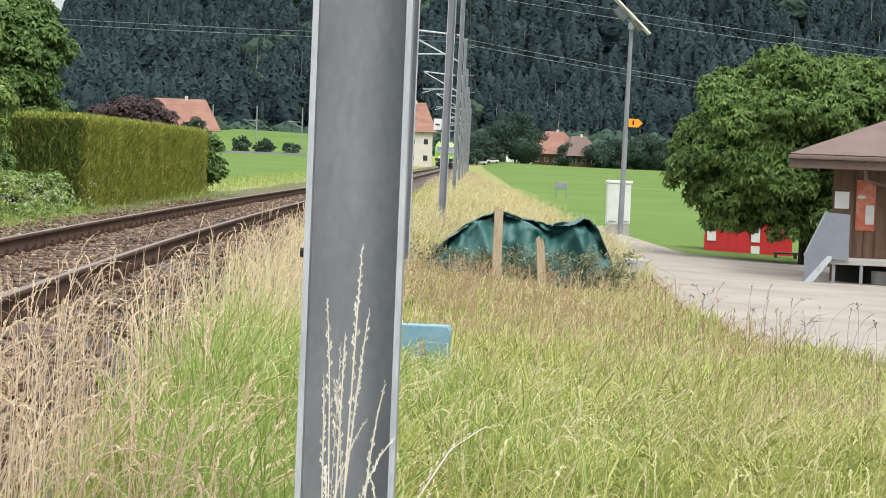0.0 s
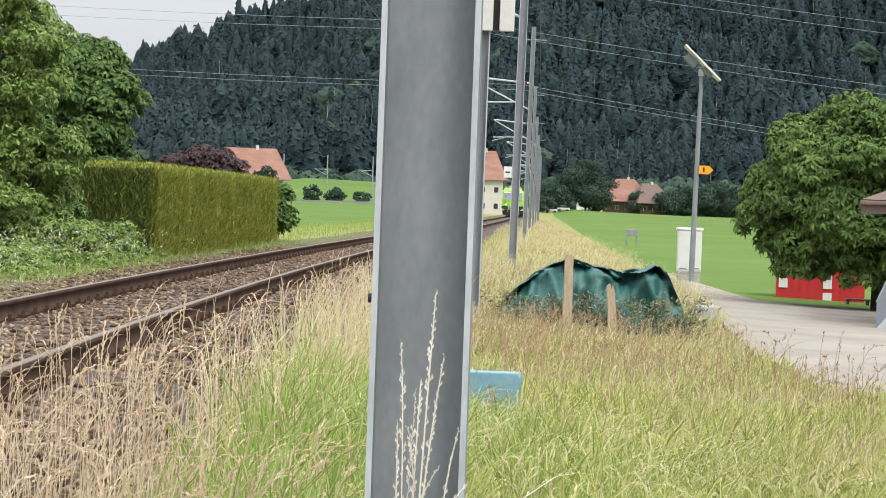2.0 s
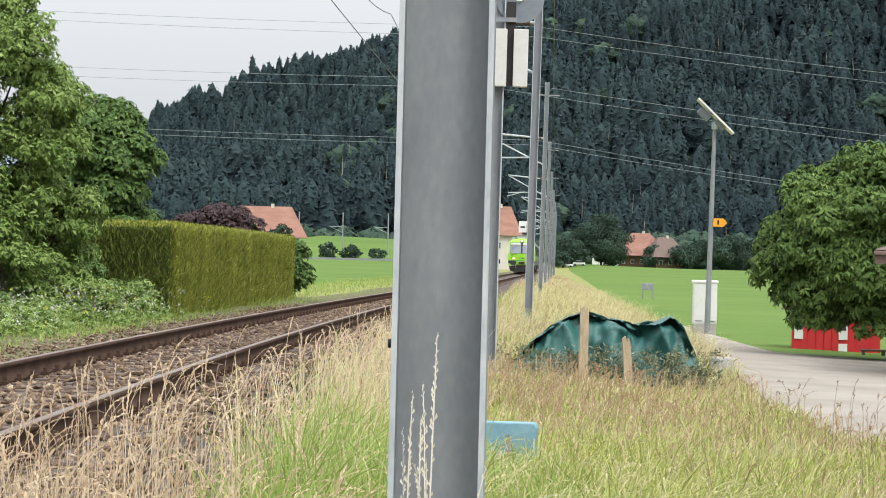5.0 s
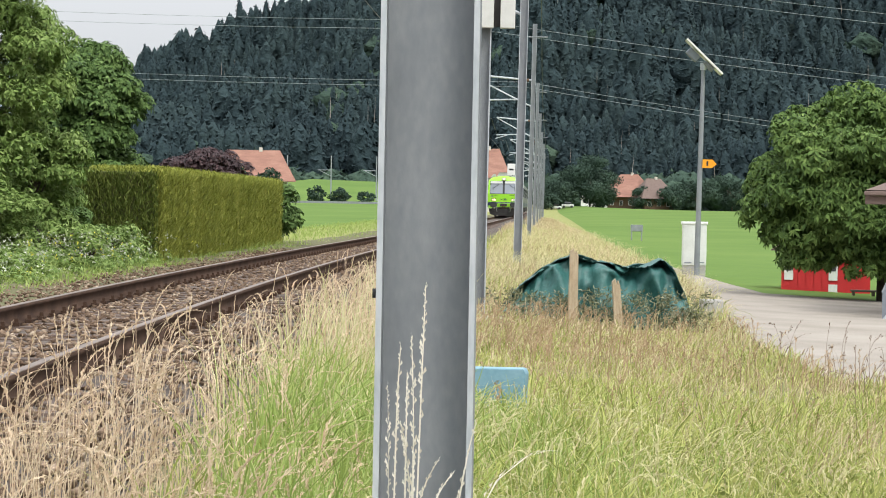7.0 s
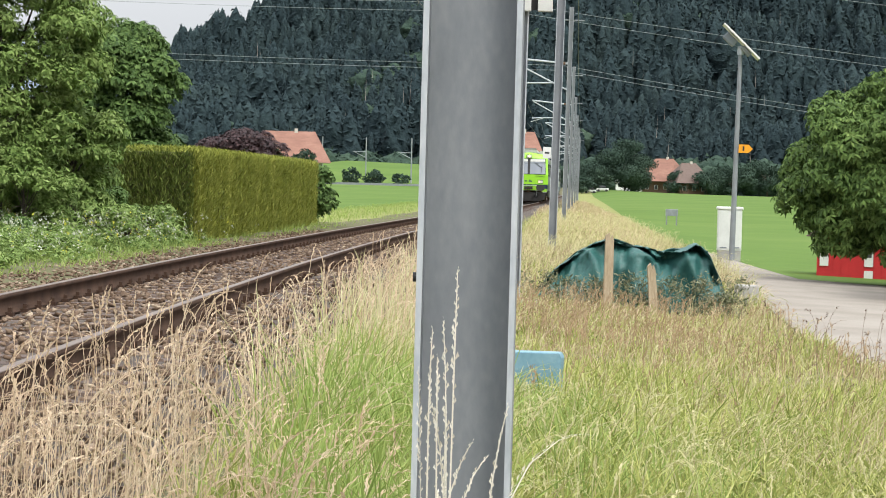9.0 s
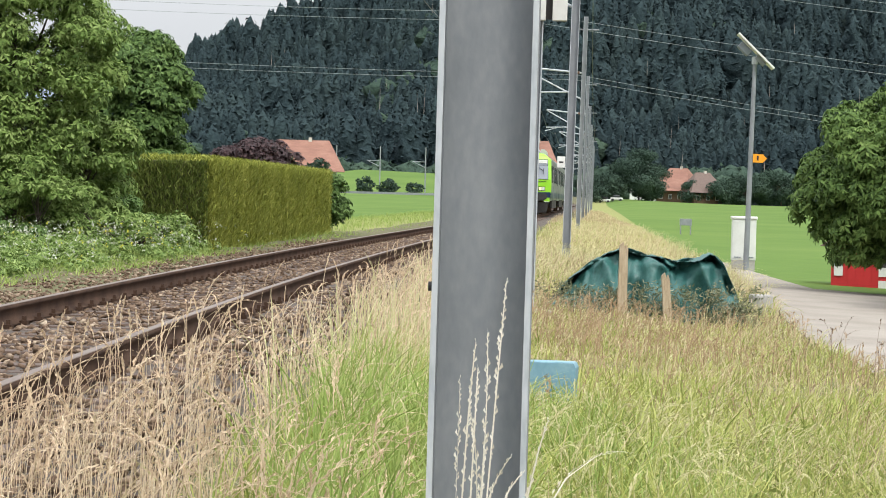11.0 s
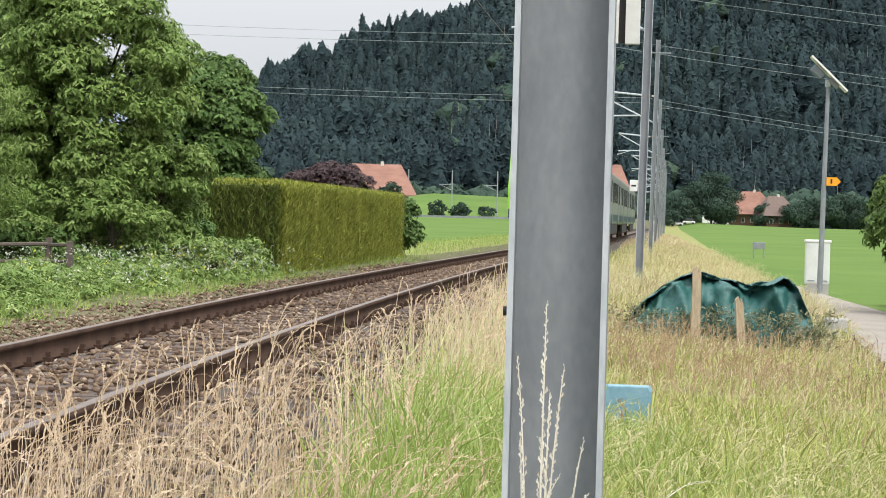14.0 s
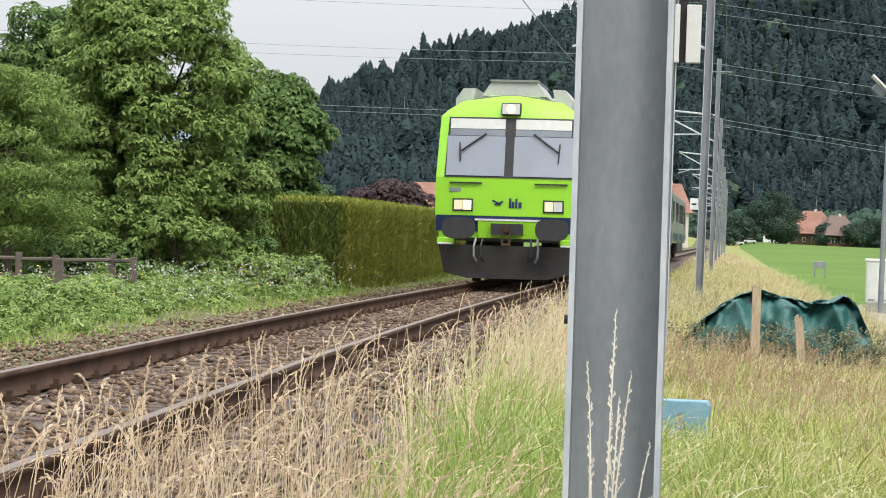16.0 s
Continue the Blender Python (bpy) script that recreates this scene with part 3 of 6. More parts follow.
def make_wires():
    spots = [(y, float(centre(y))) for y in (-20, 34, 60, 115, 170, 225, 280, 335)]
    wire("contact_wire", [(x, y, 5.5) for y, x in spots], 0.009, M_DARKWIRE, "copper contact wire above the track", group="overhead wires")
    wire("messenger_wire", [(x, y, 6.9) for y, x in spots], 0.009, M_DARKWIRE, "catenary wire hung in sagging spans", 0.55, "overhead wires")
    wire("feeder_wire", [(-0.5, -20, 8.7)] + [(x + 0.45, y, 8.75) for x, y in MASTS[:6]], 0.012, M_DARKWIRE, "feeder wire along the mast tops", 0.5, "overhead wires")
    # power lines that cross the valley: height over the eye as a slope, at a fixed distance
    d = 260.0
    lines = [(-0.40, 0.108, 0.0, 0.0955, 0.35, 0.064), (-0.40, 0.105, 0.0, 0.0915, 0.35, 0.060),
             (-0.40, 0.085, -0.02, 0.0745, 0.35, 0.036), (-0.40, 0.081, -0.02, 0.0710, 0.35, 0.033),
             (-0.40, 0.0615, 0.0, 0.0500, 0.35, 0.009), (-0.40, 0.0590, 0.0, 0.0480, 0.35, 0.007)]
    for a, za, b, zb, c, zc in lines:
        wire("power_line", [(a * d, d, 0.92 + za * d), (b * d, d, 0.92 + zb * d), (c * d, d, 0.92 + zc * d)], 0.021, M_WIRE, "grey power line crossing the valley", 0.9, "power lines across the valley")


def clumpy(x, y, scale, seed):
    """Smooth patchiness between 0 and 1."""
    r = np.random.default_rng(seed)
    v = np.zeros(len(x))
    for k in range(6):
        f, a, p = r.uniform(0.5, 2.0) / scale, r.uniform(0, 6.28), r.uniform(0, 6.28)
        v += np.sin((x * math.cos(a) + y * math.sin(a)) * f + p)
    return 0.5 + 0.5 * np.tanh(v * 0.55)


# ------------------------------------------------------------------ the wooded hill
RIDGE_B = np.array([-0.60, -0.30, -0.20, -0.165, -0.15, -0.134, -0.103, -0.081, -0.058, 0.014, 0.10, 0.20, 0.35, 0.6])
RIDGE_E = np.array([0.012, 0.024, 0.032, 0.038, 0.046, 0.050, 0.060, 0.070, 0.078, 0.101, 0.122, 0.14, 0.15, 0.14])


def hill_z(x, y):
    b = x / y
    top = np.interp(b, RIDGE_B, RIDGE_E) * 1500
    rise = smoothstep(-0.15, 1.0, (y - 830) / 670) ** 1.15
    fall = 1 - 0.35 * smoothstep(1500, 2000, y)
    wave = 5 * np.sin(x * 0.021 + 1.3) * np.sin(y * 0.013) + 3 * np.sin(x * 0.05 + y * 0.03)
    return 1.5 + top * rise * fall + wave * smoothstep(850, 1000, y) * smoothstep(0.03, 0.06, np.interp(b, RIDGE_B, RIDGE_E))


def make_hill():
    bs = np.concatenate([np.linspace(-0.6, -0.2, 14), np.linspace(-0.19, 0.24, 87), np.linspace(0.26, 0.6, 12)])
    ys = np.linspace(780, 2000, 70)
    B, Y = np.meshgrid(bs, ys)
    X = B * Y
    Z = hill_z(X, Y)
    Z[0] -= 6
    k = len(bs)
    i = (np.arange(len(ys) - 1)[:, None] * k + np.arange(k - 1)[None, :]).ravel()
    me = mesh_np("hill", np.stack([X, Y, Z], -1), [np.stack([i, i + 1, i + k + 1, i + k], 1)])
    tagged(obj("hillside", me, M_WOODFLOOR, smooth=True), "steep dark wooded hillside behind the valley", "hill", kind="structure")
    # distant hills, the haze before them painted into their pale blue colour
    xs = np.linspace(-2600, 400, 60)
    v, q = [], []
    for j, x in enumerate(xs):
        h = 236 + 22 * math.sin(x * 0.004) + 10 * math.sin(x * 0.011 + 1)
        v += [(x, 4300, -20), (x, 4300, h), (x, 4500, h * 0.9)]
    n = np.arange(len(xs) - 1) * 3
    q = np.concatenate([np.stack([n, n + 3, n + 4, n + 1], 1), np.stack([n + 1, n + 4, n + 5, n + 2], 1)])
    mt = material("far hills in haze blue", [(0.30, 0.36, 0.43), (0.36, 0.42, 0.48)], 1.0, scale=0.002, fine=0.02, bump=0, specular=0)
    tagged(obj("backdrop", mesh_np("backdrop", np.array(v, dtype=float), [q]), mt), "far hills down the valley, pale haze blue painted in", "hill", kind="structure")


def conifer_shapes(rng, count, rings, n=7):
    """Spruces and firs: one closed ragged crown each, its boughs standing out and drawn in by turns."""
    out = []
    for _ in range(count):
        v, f = [], []
        slim, blunt, lean = rng.uniform(0.12, 0.17), rng.uniform(0.5, 0.95), rng.normal(0, 0.012, 2)
        for k in range(rings):
            q = k / rings
            turn = rng.uniform(0, 6.28)
            for i in range(n):
                a = turn * 0.15 + (i + 0.5 * (k % 2)) * 2 * math.pi / n
                r = (slim * (1 - q) ** blunt + 0.006) * rng.uniform(0.48, 1.32)
                v.append((r * math.cos(a) + lean[0] * q, r * math.sin(a) + lean[1] * q, q + rng.normal(0, 0.032)))
            if k:
                b0, b1 = (k - 1) * n, k * n
                for i in range(n):
                    j = (i + 1) % n
                    f += [(b0 + i, b0 + j, b1 + i), (b0 + j, b1 + j, b1 + i)]
        v.append((lean[0], lean[1], 1.0))
        f += [((rings - 1) * n + i, (rings - 1) * n + (i + 1) % n, len(v) - 1) for i in range(n)]
        # boughs that stand out of the crown and droop
        for k in range(34):
            q = (k + rng.random()) / 34 * 0.93
            a = k * 2.399 + rng.uniform(-0.3, 0.3)
            r = (slim * (1 - q) ** blunt + 0.010) * rng.uniform(1.05, 1.6)
            c, s_, w, b = math.cos(a), math.sin(a), 0.028 + 0.3 * r * 0.3, len(v)
            x0, y0 = lean[0] * q, lean[1] * q
            v += [(x0 - s_ * w + c * r * 0.45, y0 + c * w + s_ * r * 0.45, q + 0.030), (x0 + s_ * w + c * r * 0.45, y0 - c * w + s_ * r * 0.45, q + 0.030), (x0 + c * r, y0 + s_ * r, q - 0.012)]
            f.append((b, b + 1, b + 2))
        out.append((np.array(v), np.array(f)))
    return out


def scatter(name, shapes, pos, height, width, mat, label, category, rng, kind="stuff"):
    vs, fs, base = [], [], 0
    for i in range(len(pos)):
        v, f = shapes[rng.integers(len(shapes))]
        a = rng.uniform(0, 6.28)
        c, s = math.cos(a), math.sin(a)
        h, w = height[i], width[i]
        vs.append(np.stack([(v[:, 0] * c - v[:, 1] * s) * w + pos[i, 0], (v[:, 0] * s + v[:, 1] * c) * w + pos[i, 1], v[:, 2] * h + pos[i, 2]], 1))
        fs.append(f + base)
        base += len(v)
    return tagged(obj(name, mesh_np(name, np.concatenate(vs), [np.concatenate(fs)]), mat), label, category, kind=kind)


def make_forest():
    rng = np.random.default_rng(21)
    shapes = conifer_shapes(rng, 30, 6)
    n = 10500
    b = rng.uniform(-0.24, 0.27, n)
    y = np.sqrt(rng.uniform(835**2, 1540**2, n))
    x = b * y
    keep = np.interp(b, RIDGE_B, RIDGE_E) > 0.033
    x, y, b = x[keep], y[keep], b[keep]
    z = hill_z(x, y) - 1
    h = rng.uniform(13, 20, len(x)) * (0.92 + 0.2 * np.sin(x * 0.03) * np.sin(y * 0.02)) * rng.choice([0.75, 0.9, 1.0, 1.08, 1.18, 1.4], len(x), p=[0.18, 0.2, 0.22, 0.2, 0.14, 0.06])
    scatter("spruce_forest", shapes, np.stack([x, y, z], 1), h, h * rng.uniform(1.25, 2.1, len(x)), M_HAZED_CONIFER, "dense dark spruce forest on the hillside, haze blue in its colour", "forest", rng)
    # pale bare trunks between them
    n = 190
    b = rng.uniform(-0.2, 0.25, n)
    y = rng.uniform(840, 1250, n)
    x = b * y
    z = hill_z(x, y)
    vs, fs = [], []
    for i in range(n):
        r, hh = rng.uniform(0.10, 0.22), rng.uniform(8, 17)
        k = len(vs)
        dx = rng.normal(0, 0.4)
        vs += [(x[i] - r, y[i] - 7, z[i]), (x[i] + r, y[i] - 7, z[i]), (x[i], y[i] - 7 + r, z[i]), (x[i] + dx, y[i] - 7, z[i] + hh)]
        fs += [(k, k + 1, k + 3), (k + 1, k + 2, k + 3), (k + 2, k, k + 3)]
    tagged(obj("bare_trunks", mesh_np("bare_trunks", np.array(vs), [np.array(fs)]), M_TRUNK), "pale bare trunks standing among the spruces", "forest", kind="stuff")
    # broadleaf wood along the foot of the hill
    lumps = []
    for _ in range(14):
        v, f, rings, m = [], [], 9, 12
        for k in range(rings):
            q = (k + 0.35) / rings
            for i in range(m):
                a = (i + 0.5 * (k % 2)) * 2 * math.pi / m
                r = 0.5 * math.sin(math.pi * min(0.97, q * 0.92 + 0.06)) ** 0.7 * rng.uniform(0.6, 1.25)
                v.append((r * math.cos(a), r * math.sin(a), q * 0.95 + rng.normal(0, 0.03)))
            if k:
                b0, b1 = (k - 1) * m, k * m
                for i in range(m):
                    j = (i + 1) % m
                    f += [(b0 + i, b0 + j, b1 + i), (b0 + j, b1 + j, b1 + i)]
        v.append((0, 0, 1.0))
        f += [((rings - 1) * m + i, (rings - 1) * m + (i + 1) % m, len(v) - 1) for i in range(m)]
        for _ in range(110):
            p = np.array(v[rng.integers(rings * m)])
            p = (p - np.array([0, 0, 0.45])) * rng.uniform(0.98, 1.12) + np.array([0, 0, 0.45])
            q = rng.normal(0, 0.05, (3, 3))
            b = len(v)
            v += [tuple(p + q[0]), tuple(p + q[1]), tuple(p + q[2])]
            f.append((b, b + 1, b + 2))
        lumps.append((np.array(v), np.array(f)))
    n = 430
    b = rng.uniform(-0.26, 0.28, n)
    y = rng.uniform(760, 850, n)
    pos = np.stack([b * y, y, np.full(n, 0.5)], 1)
    h = rng.uniform(5, 13, n)
    m = 170
    b2 = rng.uniform(-0.22, 0.27, m)
    y2 = rng.uniform(850, 1350, m)
    ok = (np.interp(b2, RIDGE_B, RIDGE_E) > 0.04) & (clumpy(b2 * 1000, y2 / 4, 30, 9) > 0.45)
    b2, y2 = b2[ok], y2[ok]
    pos = np.concatenate([pos, np.stack([b2 * y2, y2 - 3, hill_z(b2 * y2, y2)], 1)])
    h = np.concatenate([h, rng.uniform(9, 14, len(b2))])
    n = len(h)
    scatter("broadleaf_wood", lumps, pos, h, h * rng.uniform(0.9, 1.4, n), M_DECID, "broadleaf trees and bushes along the foot of the hill", "forest", rng)
    return lumps


# ------------------------------------------------------------------ leaves
def leaf_cloud(rng, blobs, per_area, size, droop=0.3, shell=0.75, fold=0.25, aspect=0.55):
    """Folded leaves over and inside a set of ellipsoids (x, y, z, rx, ry, rz)."""
    P, N = [], []
    for bx, by, bz, rx, ry, rz in blobs:
        n = int(per_area * 4 * math.pi * ((rx * ry) ** 1.6 + (rx * rz) ** 1.6 + (ry * rz) ** 1.6) ** (1 / 1.6) / 3 ** (1 / 1.6))
        d = rng.normal(0, 1, (n, 3))
        d /= np.linalg.norm(d, axis=1)[:, None]
        r = shell + (1.06 - shell) * rng.random(n) ** 0.6
        P.append(d * r[:, None] * np.array([rx, ry, rz]) + np.array([bx, by, bz]))
        N.append(d)
    P, N = np.concatenate(P), np.concatenate(N)
    n = len(P)
    N = N + rng.normal(0, 0.45, (n, 3))
    N /= np.linalg.norm(N, axis=1)[:, None]
    T = rng.normal(0, 1, (n, 3))
    T[:, 2] -= droop * 3
    T -= N * np.sum(T * N, 1)[:, None]
    T /= np.linalg.norm(T, axis=1)[:, None] + 1e-9
    S = np.cross(N, T)
    L = size * rng.uniform(0.6, 1.35, n)[:, None]
    a = P - T * L * 0.5
    b = P + S * L * aspect * 0.5 - N * L * fold * 0.5
    c = P + T * L * 0.5 - N * L * fold * 0.3
    d = P - S * L * aspect * 0.5 - N * L * fold * 0.5
    V = np.stack([a, b, c, d], 1).reshape(-1, 3)
    i = np.arange(n) * 4
    return V, np.concatenate([np.stack([i, i + 1, i + 2], 1), np.stack([i, i + 2, i + 3], 1)])


def rosettes(rng, blobs, per_area, size, leaves=6, droop=0.5, width=0.36, up=0.9, lowest=-0.55):
    """Tufts of leaves that spread like small umbrellas over the upper and outer sides of a set of clumps."""
    P, A = [], []
    for bx, by, bz, rx, ry, rz in blobs:
        n = max(3, int(per_area * 4 * math.pi * ((rx * ry + rx * rz + ry * rz) / 3)))
        d = rng.normal(0, 1, (n * 2, 3))
        d /= np.linalg.norm(d, axis=1)[:, None]
        d = d[d[:, 2] > lowest][:n]
        P.append(d * (0.78 + 0.28 * rng.random((len(d), 1))) * np.array([rx, ry, rz]) + np.array([bx, by, bz]))
        A.append(d)
    P, A = np.concatenate(P), np.concatenate(A)
    n = len(P)
    A = A * 0.75 + np.array([0, 0, up]) + rng.normal(0, 0.28, (n, 3))
    A /= np.linalg.norm(A, axis=1)[:, None]
    S = np.cross(A, rng.normal(0, 1, (n, 3)))
    S /= np.linalg.norm(S, axis=1)[:, None] + 1e-9
    Q = np.cross(A, S)
    L = size * rng.uniform(0.7, 1.3, n)[:, None]
    out = []
    for k in range(leaves):
        a = 2 * math.pi * k / leaves + rng.normal(0, 0.25, n)[:, None]
        R, T = S * np.cos(a) + Q * np.sin(a), Q * np.cos(a) - S * np.sin(a)
        g = L * rng.uniform(0.7, 1.2, (n, 1))
        dip = droop * rng.uniform(0.5, 1.4, (n, 1))
        mid = P + R * g * 0.55 - A * g * dip * 0.35
        tip = P + R * g - A * g * dip
        out.append(np.stack([P, mid + T * g * width / 2 - A * g * 0.05, tip, mid - T * g * width / 2 - A * g * 0.05], 1))
    V = np.stack(out, 1).reshape(-1, 3)
    i = np.arange(n * leaves) * 4
    return V, np.concatenate([np.stack([i, i + 1, i + 2], 1), np.stack([i, i + 2, i + 3], 1)])


def limbs(trunk_r, height, ends, lean=(0, 0)):
    bm = bmesh.new()
    top = Vector((lean[0], lean[1], height))
    rod(bm, (0, 0, -0.2), top * 0.5, trunk_r, trunk_r * 0.75, 10)
    rod(bm, top * 0.5, top, trunk_r * 0.75, trunk_r * 0.5, 9)
    for i, e in enumerate(ends):
        s = top * (0.55 + 0.45 * (i % 4) / 4)
        mid = s.lerp(Vector(e), 0.5) + Vector((0, 0, 0.15))
        rod(bm, s, mid, trunk_r * 0.4, trunk_r * 0.24, 7)
        rod(bm, mid, e, trunk_r * 0.24, trunk_r * 0.08, 6)
    return bm


def tree(name, x, y, trunk_r, trunk_h, blobs, per_area, size, mat, label, seed, droop=0.3, aspect=0.55, shell=0.7, tufts=0):
    rng = np.random.default_rng(seed)
    ob = empty(name, pose(x, y, ground_at(x, y)), label, "tree" if "tree" in name else "bush")
    part("trunk", limbs(trunk_r, trunk_h, [(b[0] * 0.85, b[1] * 0.85, b[2]) for b in blobs[:14]]), M_BARK, ob, "brown trunk and limbs")
    if tufts:
        v, f = rosettes(rng, blobs, per_area, size, tufts, droop, aspect)
    else:
        v, f = leaf_cloud(rng, blobs, per_area, size, droop, shell, aspect=aspect)
    obj("crown", mesh_np("crown", v, [f]), mat, ob)
    return ob


def clump_blobs(rng, centre_z, rx, ry, rz, n, small=(0.22, 0.38), lowcut=-0.75):
    out = []
    while len(out) < n:
        d = rng.normal(0, 1, 3)
        d /= np.linalg.norm(d)
        if d[2] < lowcut:
            continue
        k = rng.uniform(0.55, 0.9)
        r = rng.uniform(*small) * min(rx, rz)
        out.append((d[0] * rx * k, d[1] * ry * k, centre_z + d[2] * rz * k, r * 1.25, r * 1.25, r * 0.8))
    return out


# ------------------------------------------------------------------ grass
def blades(rng, x, y, z, h, w, bend, mat, name, label):
    """Tapering blades in four pieces that arch over to all sides, the tips of the longest hanging."""
    n = len(x)
    a = rng.uniform(0, 6.28, n)
    lean = np.stack([np.cos(a) + 0.15, np.sin(a), np.zeros(n)], 1) * (bend * h)[:, None]
    face = rng.normal(0, 0.7, n)
    W = np.stack([np.cos(face), np.sin(face), np.zeros(n)], 1) * (w / 2)[:, None]
    B = np.stack([x, y, z], 1)
    up = np.zeros((n, 3))
    up[:, 2] = h
    k = rng.uniform(1.6, 2.8, n)[:, None]
    drop = (bend[:, None] * 0.75) ** 2

    def at(t):
        return B + up * (t - drop * t**4) + lean * t**k

    p = [at(t) for t in (0.0, 0.4, 0.7, 0.88, 1.0)]
    V = np.stack([p[0] - W, p[0] + W, p[1] - W, p[1] + W, p[2] - W * 0.85, p[2] + W * 0.85, p[3] - W * 0.55, p[3] + W * 0.55, p[4]], 1).reshape(-1, 3)
    i = np.arange(n) * 9
    quads = np.concatenate([np.stack([i + q, i + q + 1, i + q + 3, i + q + 2], 1) for q in (0, 2, 4)])
    return tagged(obj(name, mesh_np(name, V, [quads, np.stack([i + 6, i + 7, i + 8], 1)]), mat), label, "grass", kind="stuff")


def stalks(rng, x, y, z, h, w, bend, mat, name, label, head=0.14, fluff=1.0, flake=0.07, nod=0.5, scales=18, wind=0.5):
    """Thin stems that carry a nodding seed head of small scales; the more a stem leans, the more its tip hangs."""
    n = len(x)
    a = rng.uniform(0, 6.28, n)
    lean = np.stack([np.cos(a) + wind, np.sin(a) * 0.7, np.zeros(n)], 1) * (bend * h)[:, None]
    face = rng.normal(0, 0.5, n)
    side = np.stack([np.cos(face), np.sin(face), np.zeros(n)], 1)
    W = side * (w / 2)[:, None]
    B = np.stack([x, y, z], 1)
    up = np.zeros((n, 3))
    up[:, 2] = h
    hang = (0.05 + nod * bend)[:, None]

    def at(t):
        return B + up * (t - hang * t**5) + lean * (t**2.6)

    ts = (0.0, 0.35, 0.62, 0.8, 0.9, 0.96, 1.0)
    V = np.stack([np.stack([at(t) - W * k, at(t) + W * k], 1) for t, k in zip(ts, (1, 0.9, 0.8, 0.75, 0.65, 0.5, 0.35))], 1)
    m = len(ts) * 2
    verts = V.reshape(-1, 3)
    i = np.arange(n) * m
    faces = [np.stack([i + 2 * k, i + 2 * k + 1, i + 2 * k + 3, i + 2 * k + 2], 1) for k in range(len(ts) - 1)]
    base = len(verts)
    extra, tri = [], []
    ln = (head * h * flake + w)[:, None]
    for k in range(scales):
        t = 1.0 - head * (k / (scales - 1))
        q = at(t)
        d = at(min(1.0, t + 0.03)) - at(t - 0.03)
        d /= np.linalg.norm(d, axis=1)[:, None]
        turn = rng.uniform(0, 6.28, n)[:, None]
        s2 = side * np.cos(turn) + np.cross(d, side) * np.sin(turn)
        g = ln * (0.55 + 0.6 * math.sin(math.pi * (k + 1) / (scales + 2))) * rng.uniform(0.7, 1.2, (n, 1))
        spread = 0.22 * fluff
        j = base + (np.arange(n) * scales + k) * 3
        extra.append(np.stack([q - s2 * g * 0.05, q + d * g * 0.55 + s2 * g * (spread + 0.14), q + d * g + s2 * g * spread * 0.9], 1))
        tri.append(np.stack([j, j + 1, j + 2], 1))
    E = np.stack(extra, 1).reshape(-1, 3)
    return tagged(obj(name, mesh_np(name, np.concatenate([verts, E]), faces + [np.concatenate(tri)]), mat), label, "grass", kind="stuff")


def patch(rng, bands, keep=None):
    X, Y = [], []
    for y0, y1, x0, x1, dens in bands:
        n = int((y1 - y0) * (x1 - x0) * dens)
        X.append(rng.uniform(x0, x1, n))
        Y.append(rng.uniform(y0, y1, n))
    x, y = np.concatenate(X), np.concatenate(Y)
    ok = np.ones(len(x), dtype=bool) if keep is None else keep(x, y)
    x, y = x[ok], y[ok]
    return x, y, ground_z(x, y) - 0.02


